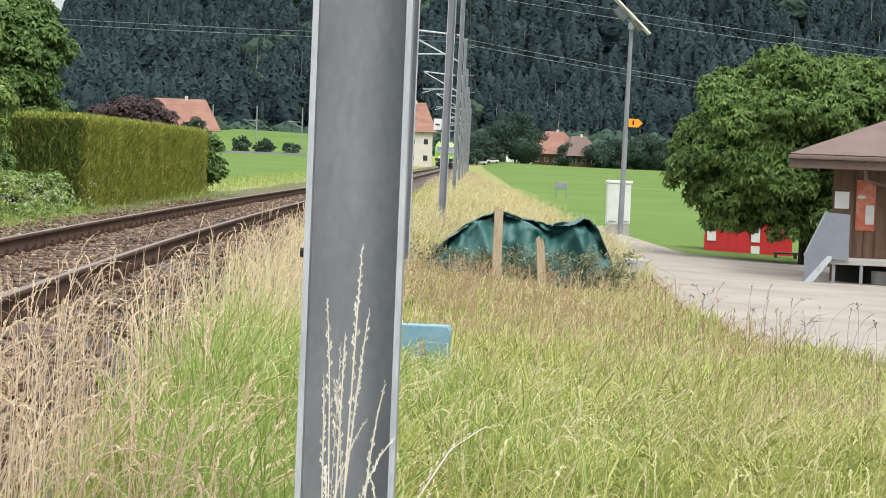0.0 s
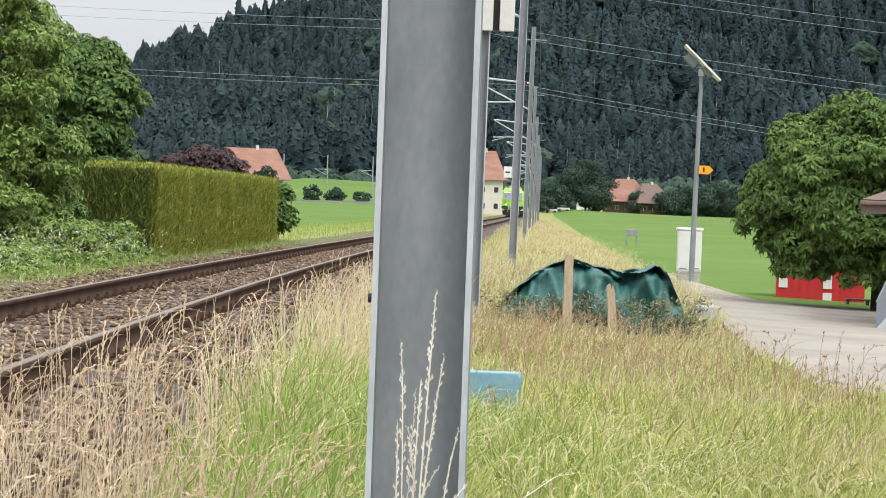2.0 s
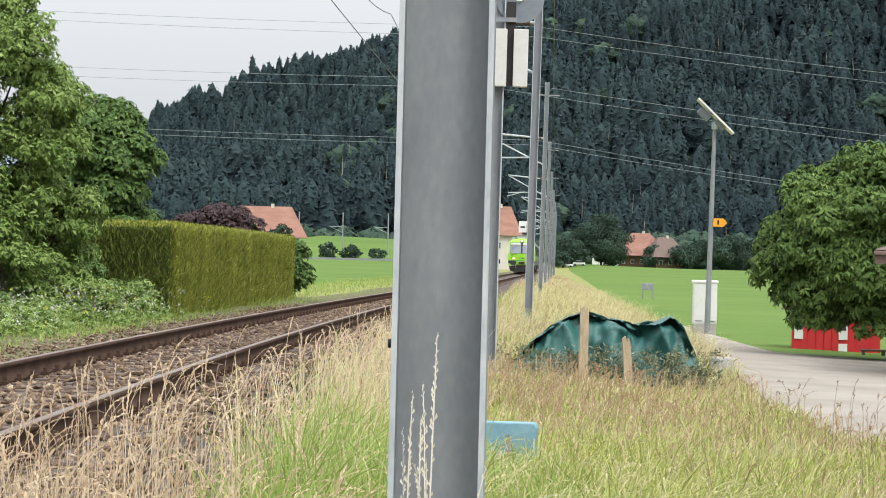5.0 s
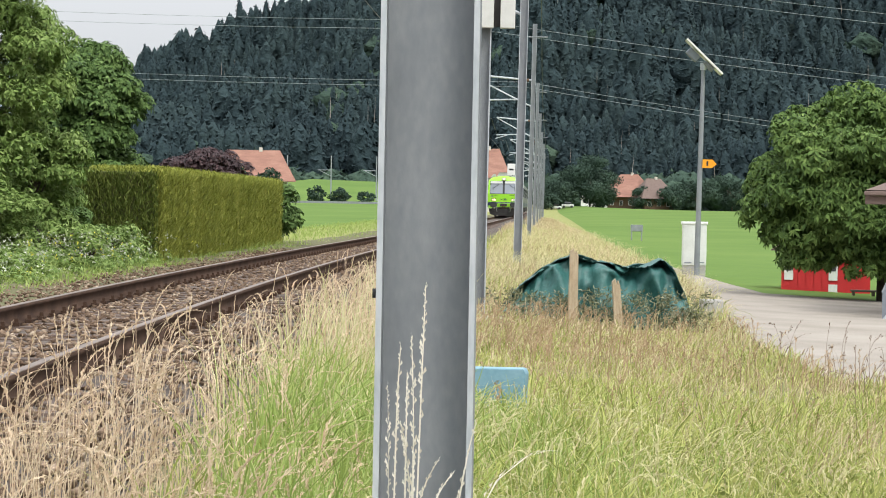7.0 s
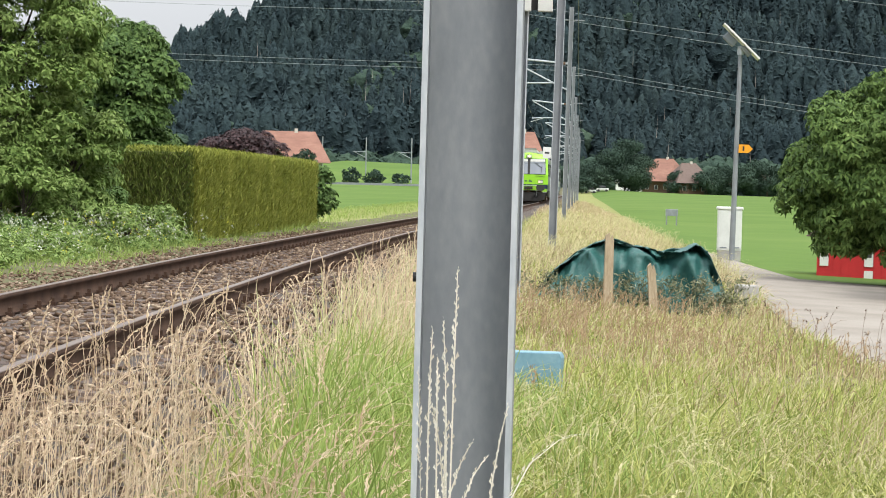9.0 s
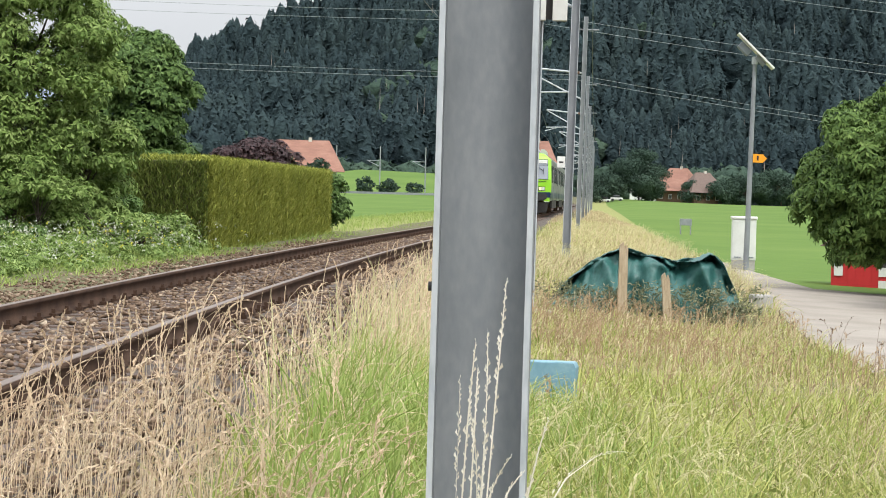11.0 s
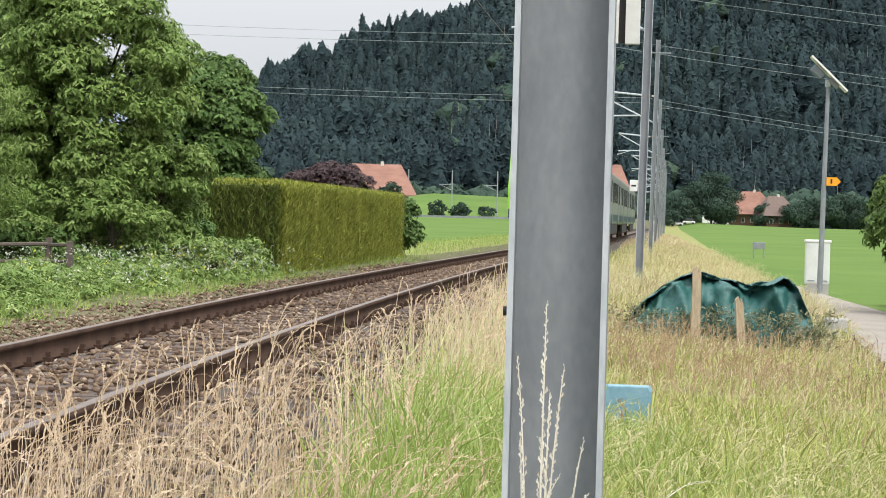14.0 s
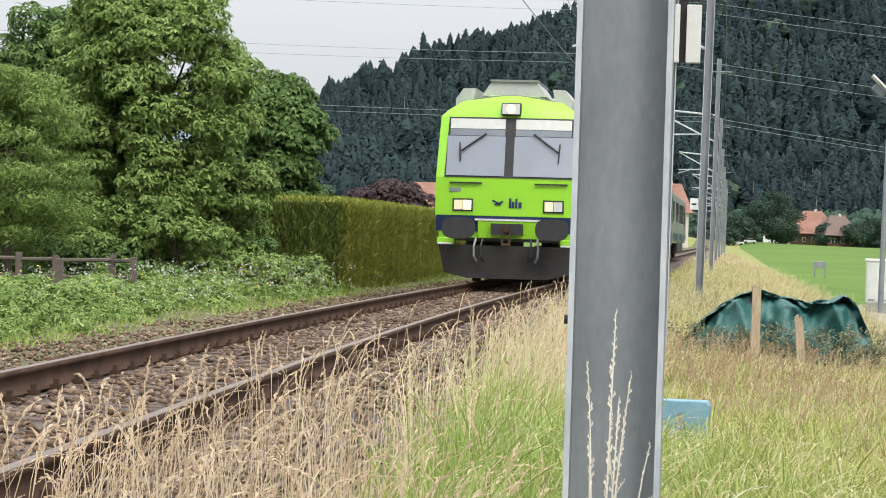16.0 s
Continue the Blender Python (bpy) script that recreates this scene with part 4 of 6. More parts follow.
def make_grass():
    rng = np.random.default_rng(31)
    off = lambda x, y: x - centre(y)
    clear = lambda x, y: (np.hypot(x + 0.243, (y - 6.4)) > 0.17) & (np.hypot(x - 0.25, y - 17.2) > 0.35) & (np.abs(x - 1.45) + np.abs(y - 36.2) > 1.2)
    road = lambda x, y: x < np.interp(y, [0, 17, 20, 24, 27, 34, 42, 50, 57, 80], [16, 13, 8.7, 5.5, 3.4, 3.2, 3.45, 3.6, 3.8, 4.0])
    # mixed green grass of the verge
    bands = [(2.2, 3.5, -1.2, 2.0, 170), (3.5, 6, -1.2, 2.0, 260), (6, 9, -1.6, 3.2, 620), (9, 16, -1.6, 4.6, 470), (16, 30, -1.6, 8, 270), (30, 60, -1.2, 4.2, 140), (60, 160, -1.2, 4.6, 32)]
    ok = lambda x, y: (off(x, y) > 2.05) & clear(x, y) & road(x, y) & (rng.random(len(x)) < 0.22 + 0.78 * clumpy(x, y, 0.42, 1) ** 1.2)
    x, y, z = patch(rng, bands, ok)
    far = smoothstep(8, 60, y)
    low = 1 - 0.48 * smoothstep(14, 24, y) * (1 - smoothstep(37, 42, y))
    tuft = clumpy(x, y, 0.42, 1)
    h = rng.uniform(0.24, 0.56, len(x)) * (1 - 0.30 * far) * (0.62 + 0.40 * tuft + 0.32 * clumpy(x, y, 1.6, 2)) * low
    blades(rng, x, y, z, h, 0.005 + 0.010 * far + rng.uniform(0, 0.005, len(x)), rng.uniform(0.15, 1.35, len(x)), M_GRASS, "verge_grass", "long green and straw-coloured verge grass")
    # lush tufts beside the mast
    bands = [(6, 9, -0.9, -0.2, 560), (9, 15, -1.2, -0.3, 330), (6, 13, 0.0, 1.2, 190)]
    ok = lambda x, y: (off(x, y) > 2.15) & clear(x, y) & road(x, y) & (clumpy(x, y, 0.5, 3) > 0.35)
    x, y, z = patch(rng, bands, ok)
    tall = np.where(x > -0.1, 0.72, 1.0) * (0.75 + 0.35 * clumpy(x, y, 0.5, 3))
    blades(rng, x, y, z, rng.uniform(0.42, 0.82, len(x)) * tall, rng.uniform(0.005, 0.011, len(x)), rng.uniform(0.05, 0.75, len(x)), M_LUSH, "lush_grass", "fresh green upright grass tufts")
    bands = [(12.5, 17.0, -0.55, 0.35, 330)]
    x, y, z = patch(rng, bands, clear)
    blades(rng, x, y, z, rng.uniform(0.3, 0.56, len(x)) * (1 - 0.12 * smoothstep(13.5, 16.5, y)), rng.uniform(0.006, 0.012, len(x)), rng.uniform(0.1, 0.9, len(x)), M_LUSH, "crate_grass", "green grass grown up before the crate")
    # dry blades: thin over the ballast, thicker on the bank
    bands = [(6, 10, -2.4, -0.6, 260), (10, 14, -2.6, -1.0, 75), (14, 24, -2.4, -1.2, 26), (5, 9, -0.5, 3, 150), (9, 18, -0.9, 5, 130), (18, 30, -1.3, 7, 110), (30, 60, -1.4, 4.0, 140), (60, 170, -1.0, 4.6, 60), (82, 170, 4.6, 8.0, 16), (170, 330, 0.2, 6.5, 10)]
    ok = lambda x, y: (off(x, y) > np.where(y < 12, 1.0, 1.5)) & clear(x, y) & road(x, y) & (rng.random(len(x)) < np.where(off(x, y) < 2.5, 0.03 + 0.97 * clumpy(x, y, 0.35, 14) ** 2.2, 0.2 + 0.6 * clumpy(x, y, 1.5, 4)))
    x, y, z = patch(rng, bands, ok)
    far = smoothstep(8, 60, y)
    low = 1 - 0.5 * smoothstep(12, 22, y) * (1 - smoothstep(37, 42, y)) * (x > -0.6)
    low = low * np.where((off(x, y) < 2.5) & (y > 6), 0.72, 1.0)
    blades(rng, x, y, z, rng.uniform(0.25, 0.66, len(x)) * (1 - 0.2 * far) * low, 0.005 + 0.010 * far, rng.uniform(0.2, 1.2, len(x)), M_DRY, "dry_grass", "dry straw-coloured grass")
    # a stand of tall straw along the foot of the ballast
    bands = [(12, 20, -1.7, -0.75, 70), (20, 40, -1.75, -0.6, 65)]
    ok = lambda x, y: (off(x, y) > 1.9) & (off(x, y) < 3.2) & clear(x, y) & (rng.random(len(x)) < 0.25 + 0.75 * clumpy(x, y, 0.8, 33))
    x, y, z = patch(rng, bands, ok)
    blades(rng, x, y, z, rng.uniform(0.4, 0.82, len(x)), rng.uniform(0.005, 0.010, len(x)), rng.uniform(0.05, 0.6, len(x)), M_PALE, "tall_straw", "tall pale straw along the foot of the ballast")
    # rosy plumes on the edge of the ballast, in loose clumps
    bands = [(6.2, 9.5, -2.3, -0.55, 330), (9, 13, -2.5, -0.9, 80), (13, 20, -2.5, -1.0, 24), (16, 26, -1.75, -0.8, 60), (20, 36, -2.0, -0.8, 40)]
    ok = lambda x, y: (off(x, y) > 1.05) & (off(x, y) < 2.75) & clear(x, y) & (rng.random(len(x)) < 0.08 + 0.92 * clumpy(x, y, 0.42, 15) ** 1.7)
    x, y, z = patch(rng, bands, ok)
    stalks(rng, x, y, z, rng.uniform(0.42, 0.86, len(x)), 0.003 + 0.0035 * smoothstep(8, 30, y), rng.uniform(0.04, 0.5, len(x)), M_PLUME, "rosy_plumes", "rosy dry grass with nodding fluffy plumes", head=0.28, fluff=0.8, flake=0.085, nod=0.6, scales=28)
    # pale ripe heads over the green verge
    bands = [(6, 10, -0.7, 3.2, 70), (10, 18, -1.0, 5.2, 75), (18, 34, -1.2, 7.5, 30), (34, 64, -1.3, 4.0, 40), (64, 140, -1, 4.5, 14)]
    ok = lambda x, y: (off(x, y) > 2.3) & clear(x, y) & road(x, y) & (rng.random(len(x)) < 0.12 + 0.88 * clumpy(x, y, 0.7, 5) ** 1.5)
    x, y, z = patch(rng, bands, ok)
    far = smoothstep(8, 60, y)
    low = 1 - 0.46 * smoothstep(10, 20, y) * (1 - smoothstep(37, 44, y))
    stalks(rng, x, y, z, rng.uniform(0.42, 0.86, len(x)) * (1 - 0.12 * far) * low, 0.003 + 0.006 * far, rng.uniform(0.08, 0.75, len(x)), M_PALE, "seed_grass", "ripe grass with pale nodding seed heads", head=0.28, fluff=1.0, flake=0.085, nod=0.5, scales=26)
    # russet flowering grass before the heap and the yard
    bands = [(16, 24, -0.9, 6.5, 9), (24, 36, -1.0, 3.6, 34)]
    ok = lambda x, y: (off(x, y) > 2.3) & clear(x, y) & road(x, y) & (rng.random(len(x)) < 0.08 + 0.92 * clumpy(x, y, 1.3, 25) ** 1.6)
    x, y, z = patch(rng, bands, ok)
    stalks(rng, x, y, z, rng.uniform(0.28, 0.52, len(x)), np.full(len(x), 0.006), rng.uniform(0.05, 0.6, len(x)), M_RUSSET, "russet_grass", "russet flowering grass in the mown strip", head=0.4, fluff=1.8, flake=0.12, scales=12)
    # left verge behind the track: short green grass with flowers
    bands = [(16, 30, -11, -5.2, 110), (30, 52, -13, -5.6, 100), (52, 80, -7.6, -6.0, 45), (80, 200, -12, -5.5, 9)]
    ok = lambda x, y: (off(x, y) < -3.25) & (rng.random(len(x)) < 0.4 + 0.65 * clumpy(x, y, 1.5, 12))
    x, y, z = patch(rng, bands, ok)
    blades(rng, x, y, z, rng.uniform(0.10, 0.34, len(x)) * (0.45 + 0.55 * smoothstep(3.5, 4.6, -off(x, y))), rng.uniform(0.010, 0.022, len(x)), rng.uniform(0.2, 1.1, len(x)), M_LUSH, "far_verge_grass", "fresh green grass beyond the track")
    n = 900
    y = rng.uniform(24, 53, n)
    x = centre(y) - 3.6 - 3.9 * rng.random(n) ** 0.8
    bl = [(px, py, ground_at(px, py) + r * 0.7, r, r, r * 0.9) for px, py, r in zip(x, y, rng.uniform(0.10, 0.34, n) * (0.45 + 0.55 * smoothstep(3.5, 4.8, centre(y) - x)))]
    v, f = rosettes(rng, bl, 60, 0.085, 5, 0.4, 0.36)
    tagged(obj("verge_weeds", mesh_np("verge_weeds", v, [f]), M_LEAF_LIGHT), "leafy green weeds beyond the track", "weeds", kind="stuff")
    n = 420
    y = rng.uniform(7, 13, n)
    x = rng.uniform(0.6, 2.2, n) + (y - 7) * 0.05
    ok = (clumpy(x, y, 0.6, 15) > 0.55) & clear(x, y)
    x, y = x[ok], y[ok]
    n = len(x)
    stalks(rng, x, y, ground_z(x, y), rng.uniform(0.35, 0.62, n), np.full(n, 0.004), rng.uniform(0.05, 0.4, n), M_OLIVE, "yellow_weeds", "yellowish leafy weeds in the verge", head=0.7, fluff=3.2, flake=0.085, scales=26)
    n = 190
    y = rng.uniform(15, 27, n)
    x = np.interp(y, [15, 20, 27], [4.3, 4.0, 2.9]) + rng.normal(0, 1.0, n)
    stalks(rng, x, y, ground_z(x, y), rng.uniform(0.35, 0.85, n), np.full(n, 0.0036), rng.uniform(0.05, 0.5, n), M_DOCK, "dock_stalks", "thin brown seeding weeds beside the yard", head=0.2, fluff=1.8, flake=0.16, scales=9)
    for mat, nm, lab, n in ((M_FLOWER, "white_flowers", "white umbel flowers in the green verge", 2300), (M_YELLOW, "yellow_flowers", "yellow flowers in the green verge", 380)):
        y = rng.uniform(33, 56, n)
        x = centre(y) + rng.uniform(-7.5, -2.9, n)
        ok = rng.random(n) < clumpy(x, y, 1.4, 7 if mat is M_FLOWER else 8) ** 1.5
        x, y = x[ok], y[ok]
        z = ground_z(x, y) + rng.uniform(0.25, 0.70, len(x))
        blob = [(px, py, pz, 0.03, 0.03, 0.02) for px, py, pz in zip(x, y, z)]
        P = np.array([b[:3] for b in blob])
        P = np.repeat(P, 4, 0) + rng.normal(0, 0.025, (len(P) * 4, 3))
        k = len(P)
        a = rng.normal(0, 0.013, (k, 3, 3))
        V = (P[:, None, :] + a).reshape(-1, 3)
        i = np.arange(k) * 3
        tagged(obj(nm, mesh_np(nm, V, [np.stack([i, i + 1, i + 2], 1)]), mat), lab, "flower", kind="stuff")


# ------------------------------------------------------------------ the train
FRONT = [(0, 352.0), (3.5, 287.0), (6, 238.0), (9, 180.0), (11.5, 132.0), (14.5, 75.2), (15, 65.0), (15.5, 55.2), (16, 46.6)]
CAR = 25.0


def car_pose(y):
    x0, x1 = float(centre(y)), float(centre(y + CAR))
    return pose(x0, y, 0, 0, 0, -math.degrees(math.atan2(x1 - x0, CAR)))


def front_at(t):
    ts = np.array([p[0] for p in FRONT])
    ss = np.array([p[1] for p in FRONT])
    m = np.gradient(ss, ts)
    i = int(np.clip(np.searchsorted(ts, t) - 1, 0, len(ts) - 2))
    h = ts[i + 1] - ts[i]
    k = (t - ts[i]) / h
    return (2 * k**3 - 3 * k**2 + 1) * ss[i] + (k**3 - 2 * k**2 + k) * h * m[i] + (3 * k**2 - 2 * k**3) * ss[i + 1] + (k**3 - k**2) * h * m[i + 1]


HALF = [(1.345, 0.80), (1.39, 1.05), (1.39, 2.0), (1.345, 3.14), (1.28, 3.26), (0.95, 3.46), (0.55, 3.56), (0.0, 3.60)]


def shell_outline(k=1.0):
    right = [(x * k, z) for x, z in HALF]
    return right + [(-x, z) for x, z in reversed(right[:-1])]


def bogie(parent, y):
    b = part("bogie", boxed(-1.05, 1.05, y - 1.55, y + 1.55, 0.38, 0.68, bevel=0.05), M_UNDER, parent, "sooty bogie frame")
    for dy in (-1.25, 1.25):
        bm = bmesh.new()
        for s in (-1, 1):
            rod(bm, (s * 0.70, y + dy, 0.43), (s * 0.84, y + dy, 0.43), 0.43, seg=20)
        rod(bm, (-0.7, y + dy, 0.43), (0.7, y + dy, 0.43), 0.08)
        part("wheelset", bm, M_RAIL, b, "steel wheelset")


def carriage(name, label, front=False):
    ob = empty(name, pose(0, 0, 0), label, "train", "train cars")
    y0 = 0.55 if front else 0.12
    bm = bmesh.new()
    prism(bm, [p for p in shell_outline(0.995)], "y", y0, CAR - 0.25)
    part("body", bm, M_SILVER, ob, "light grey car body", smooth=False)
    part("roof", prism(bmesh.new(), [(1.02, 3.45), (0.56, 3.575), (0, 3.62), (-0.56, 3.575), (-1.02, 3.45)], "y", y0 + 0.9, CAR - 0.4), M_ROOFGREY, ob, "pale grey roof")
    for s in (-1, 1):
        part("stripe", boxed(s * 1.391 - 0.006, s * 1.391 + 0.006, y0 + 0.3, CAR - 0.3, 0.95, 1.28), M_NAVY, ob, "navy stripe")
        for i in range(9):
            y = y0 + 2.2 + i * 2.38
            if i in (2, 7):
                d = part("door", boxed(s * 1.392 - 0.012, s * 1.392 + 0.012, y - 0.65, y + 0.65, 0.82, 2.95, bevel=0.01), M_SILVER, ob, "grey sliding door")
                part("door_pane", boxed(s * 1.394 - 0.016, s * 1.394 + 0.016, y - 0.4, y + 0.4, 1.75, 2.75), M_DARKGLASS, d, "dark pane")
            else:
                part("window", boxed(s * 1.375 - 0.02, s * 1.375 + 0.02, y - 0.9, y + 0.9, 1.85, 2.82, bevel=0.01), M_DARKGLASS, ob, "dark tinted window")
        part("skirt", boxed(s * 1.30 - 0.05, s * 1.30 + 0.05, 5.5, CAR - 6, 0.35, 0.85), M_UNDER, ob, "sooty underframe and painted shade box")
    bogie(ob, 3.4)
    bogie(ob, CAR - 3.6)
    for i in range(3):
        part("roof_unit", boxed(-0.55, 0.55, 5 + i * 6, 6.8 + i * 6, 3.58, 3.80, bevel=0.04), M_ROOFGREY, ob, "pale roof vent housing")
    part("gangway", boxed(-0.62, 0.62, CAR - 0.3, CAR + 0.05, 0.95, 3.2, bevel=0.05), M_BLACK, ob, "black rubber gangway")
    return ob


def cab_front(ob):
    """The lime green cab: a sloped, faceted nose with two windscreens."""
    # nose: rings from the bottom edge up, leaning back above the window sill
    rings = [(0.86, 0.10, 1.31), (1.30, 0.03, 1.39), (2.00, 0.0, 1.39), (3.16, 0.26, 1.345), (3.30, 0.33, 1.20), (3.46, 0.42, 0.95), (3.585, 0.55, 0.45)]
    bm = bmesh.new()
    prev = None
    for z, y, hw in rings:
        bow = 0.10
        row = []
        for k in range(9):
            u = -1 + k / 4
            row.append(bm.verts.new((u * hw, y + bow * abs(u) ** 2.5 * 1.2, z)))
        back = [bm.verts.new((hw * 0.998, 1.6, z)), bm.verts.new((-hw * 0.998, 1.6, z))]
        ring = row + back
        if prev:
            for k in range(len(ring)):
                k2 = (k + 1) % len(ring)
                bm.faces.new((prev[k], prev[k2], ring[k2], ring[k]))
        prev = ring
    bm.faces.new(prev)
    bmesh.ops.recalc_face_normals(bm, faces=bm.faces)
    cab = part("cab", bm, M_LIME, ob, "lime green cab front")

    def face_y(z, x=0.0):
        zs, ys = [r[0] for r in rings], [r[1] for r in rings]
        hw = float(np.interp(z, zs, [r[2] for r in rings]))
        return float(np.interp(z, zs, ys)) + 0.12 * abs(x / hw) ** 2.5

    def panel(name, x0, x1, z0, z1, proud, mat, parent, label, thick=0.04, top=None, seg=6):
        """A plate that follows the nose."""
        b = bmesh.new()
        rows = []
        for z in (z0, z1):
            xa, xb = (x0, x1) if z == z0 or top is None else top
            rows.append([[b.verts.new((xa + (xb - xa) * i / seg, face_y(z, xa + (xb - xa) * i / seg) - proud + d, z)) for i in range(seg + 1)] for d in (0, thick)])
        (f0, b0), (f1, b1) = rows
        for i in range(seg):
            b.faces.new((f0[i], f0[i + 1], f1[i + 1], f1[i]))
            b.faces.new((b0[i + 1], b0[i], b1[i], b1[i + 1]))
            b.faces.new((f0[i + 1], f0[i], b0[i], b0[i + 1]))
            b.faces.new((f1[i], f1[i + 1], b1[i + 1], b1[i]))
        b.faces.new((f0[0], f1[0], b1[0], b0[0]))
        b.faces.new((f0[-1], b0[-1], b1[-1], f1[-1]))
        bmesh.ops.recalc_face_normals(b, faces=b.faces)
        return part(name, b, mat, parent, label)

    frame_ = panel("window_surround", -1.23, 1.23, 2.00, 3.15, 0.012, M_BLACK, ob, "black window surround", top=(-1.18, 1.18), seg=10)
    for s in (-1, 1):
        lo, hi = sorted((s * 0.085, s * 1.195))
        panel("windscreen", lo, hi, 2.035, 2.79, 0.03, M_SCREEN, frame_, "windscreen with a grey reflection in its colour")
        lo, hi = sorted((s * 0.10, s * 1.15))
        panel("sun_blind", lo, hi, 2.93, 3.12, 0.028, M_BLIND, frame_, "pale blind behind the glass")
        panel("window_bar", lo, hi, 2.80, 2.92, 0.034, M_GREYBOARD, frame_, "dark grey cross bar")
        w = rod(bmesh.new(), (s * 0.45, face_y(2.84, 0.45) - 0.08, 2.84), (s * 0.92, face_y(2.5, 0.9) - 0.08, 2.50), 0.018, seg=6)
        rod(w, (s * 0.95, face_y(2.62, 0.9) - 0.08, 2.66), (s * 0.93, face_y(2.35, 0.9) - 0.08, 2.30), 0.014, seg=6)
        part("wiper", w, M_BLACK, frame_, "black wiper")
        lo, hi = sorted((s * 0.665, s * 1.055))
        h = panel("headlight", lo, hi, 1.36, 1.60, 0.02, M_BLACK, ob, "black framed headlight", seg=2)
        lo, hi = sorted((s * 0.695, s * 0.855))
        panel("lens", lo, hi, 1.39, 1.57, 0.035, M_LAMP if s < 0 else M_LAMP_SOFT, h, "lit lens", seg=2)
        lo, hi = sorted((s * 0.865, s * 1.025))
        panel("lens", lo, hi, 1.39, 1.57, 0.035, M_LAMP_SOFT if s < 0 else M_BLIND, h, "pale lens", seg=2)
        lo, hi = sorted((s * 0.5, s * 1.12))
        panel("grab_rail", lo, hi, 1.885, 1.91, 0.05, M_BLACK, ob, "thin black grab rail", seg=2)
        bf = part("buffer", rod(bmesh.new(), (s * 0.875, 0.1, 1.04), (s * 0.875, -0.42, 1.04), 0.12, seg=16), M_UNDER, ob, "black side buffer")
        pl = bmesh.new()
        prism(pl, [(s * 0.875 + 0.31 * math.copysign(abs(math.cos(a)) ** 0.6, math.cos(a)), 1.04 + 0.20 * math.copysign(abs(math.sin(a)) ** 0.7, math.sin(a)))
                   for a in [2 * math.pi * i / 24 for i in range(24)]], "y", -0.48, -0.42)
        part("buffer_plate", pl, M_BLACK, bf, "wide dark buffer plate")
        for dx in (0.45, 0.58):
            hs = bmesh.new()
            pts = [(s * dx, -0.05, 0.86), (s * (dx + 0.03), -0.16, 0.70), (s * (dx + 0.02), -0.18, 0.52), (s * (dx - 0.03), -0.1, 0.42)]
            for a, b in zip(pts, pts[1:]):
                rod(hs, a, b, 0.022, seg=6)
            part("brake_hose", hs, M_SILVER if dx > 0.5 else M_BLACK, ob, "hanging brake hose")
        part("corner_step", boxed(*sorted((s * 1.00, s * 1.33)), 0.0, 0.12, 0.75, 0.86, bevel=0.015), M_LIME, ob, "lime step edge")
        rodx = bmesh.new()
        rod(rodx, (s * 1.31, -0.02, 0.74), (s * 1.02, -0.06, 0.74), 0.016, seg=6)
        part("step_rail", rodx, M_WHITE, ob, "white step rail")
        part("roof_pod", prism(bmesh.new(), [(s * 0.78, 3.50), (s * 1.12, 3.34), (s * 1.12, 3.52), (s * 0.98, 3.72), (s * 0.74, 3.73)], "y", 0.75, 2.6), M_ROOFGREY, ob, "pale roof vent")
    panel("navy_band", -1.37, 1.37, 0.98, 1.28, 0.012, M_NAVY, ob, "navy band across the nose", seg=10)
    panel("white_line", -0.62, 0.62, 1.19, 1.225, 0.05, M_WHITE, ob, "thin white line", seg=4)
    panel("centre_apron", -0.56, 0.56, 0.86, 1.185, 0.035, M_LIME, ob, "lime apron between the buffers", seg=4)
    cp = part("coupling_plate", boxed(-0.30, 0.30, -0.10, 0.06, 0.93, 1.14), M_BLACK, ob, "black coupling plate")
    hook = bmesh.new()
    for dx in (-0.07, 0.07):
        rod(hook, (dx, -0.16, 1.05), (dx, -0.22, 0.72), 0.022, seg=6)
    rod(hook, (-0.07, -0.22, 0.74), (0.07, -0.22, 0.74), 0.03, seg=6)
    box(hook, -0.05, 0.05, -0.22, -0.08, 0.98, 1.10)
    part("coupling_hook", hook, M_RAIL, cp, "steel screw coupling")
    plough = prism(bmesh.new(), [(-1.30, 0.72), (1.30, 0.72), (1.18, 0.20), (0.75, 0.10), (-0.75, 0.10), (-1.18, 0.20)], "y", 0.02, 0.12)
    part("snow_plough", plough, M_UNDER, ob, "dark grey snow plough")
    top = part("lamp_box", boxed(-0.185, 0.185, 0.16, 0.5, 3.19, 3.43, bevel=0.015), M_BLACK, ob, "black top lamp box")
    part("lens", rod(bmesh.new(), (0, 0.16, 3.315), (0, 0.145, 3.315), 0.085, seg=20), M_LAMP, top, "lit round lens")
    part("lamp_glass", boxed(-0.165, 0.165, 0.148, 0.158, 3.215, 3.41), M_BLIND, top, "pale lamp glass")
    unit = prism(bmesh.new(), [(-0.62, 3.585), (0.62, 3.585), (0.44, 3.86), (-0.44, 3.86)], "y", 0.75, 3.2)
    part("air_conditioner", unit, M_ROOFGREY, ob, "pale grey roof cooling unit")
    part("unit_lid", boxed(-0.46, 0.46, 0.7, 3.25, 3.86, 3.90), M_SILVER, ob)
    # maker's mark as plain shapes, and bars of writing
    for x, w, z0, z1 in ((0.02, 0.045, 1.44, 1.62), (0.075, 0.05, 1.44, 1.56), (0.14, 0.04, 1.44, 1.62), (0.20, 0.06, 1.44, 1.55)):
        part("mark_bar", boxed(x, x + w, face_y(1.5) - 0.012, face_y(1.5) + 0.03, z0, z1), M_NAVY, ob, "dark blue bar of the mark")
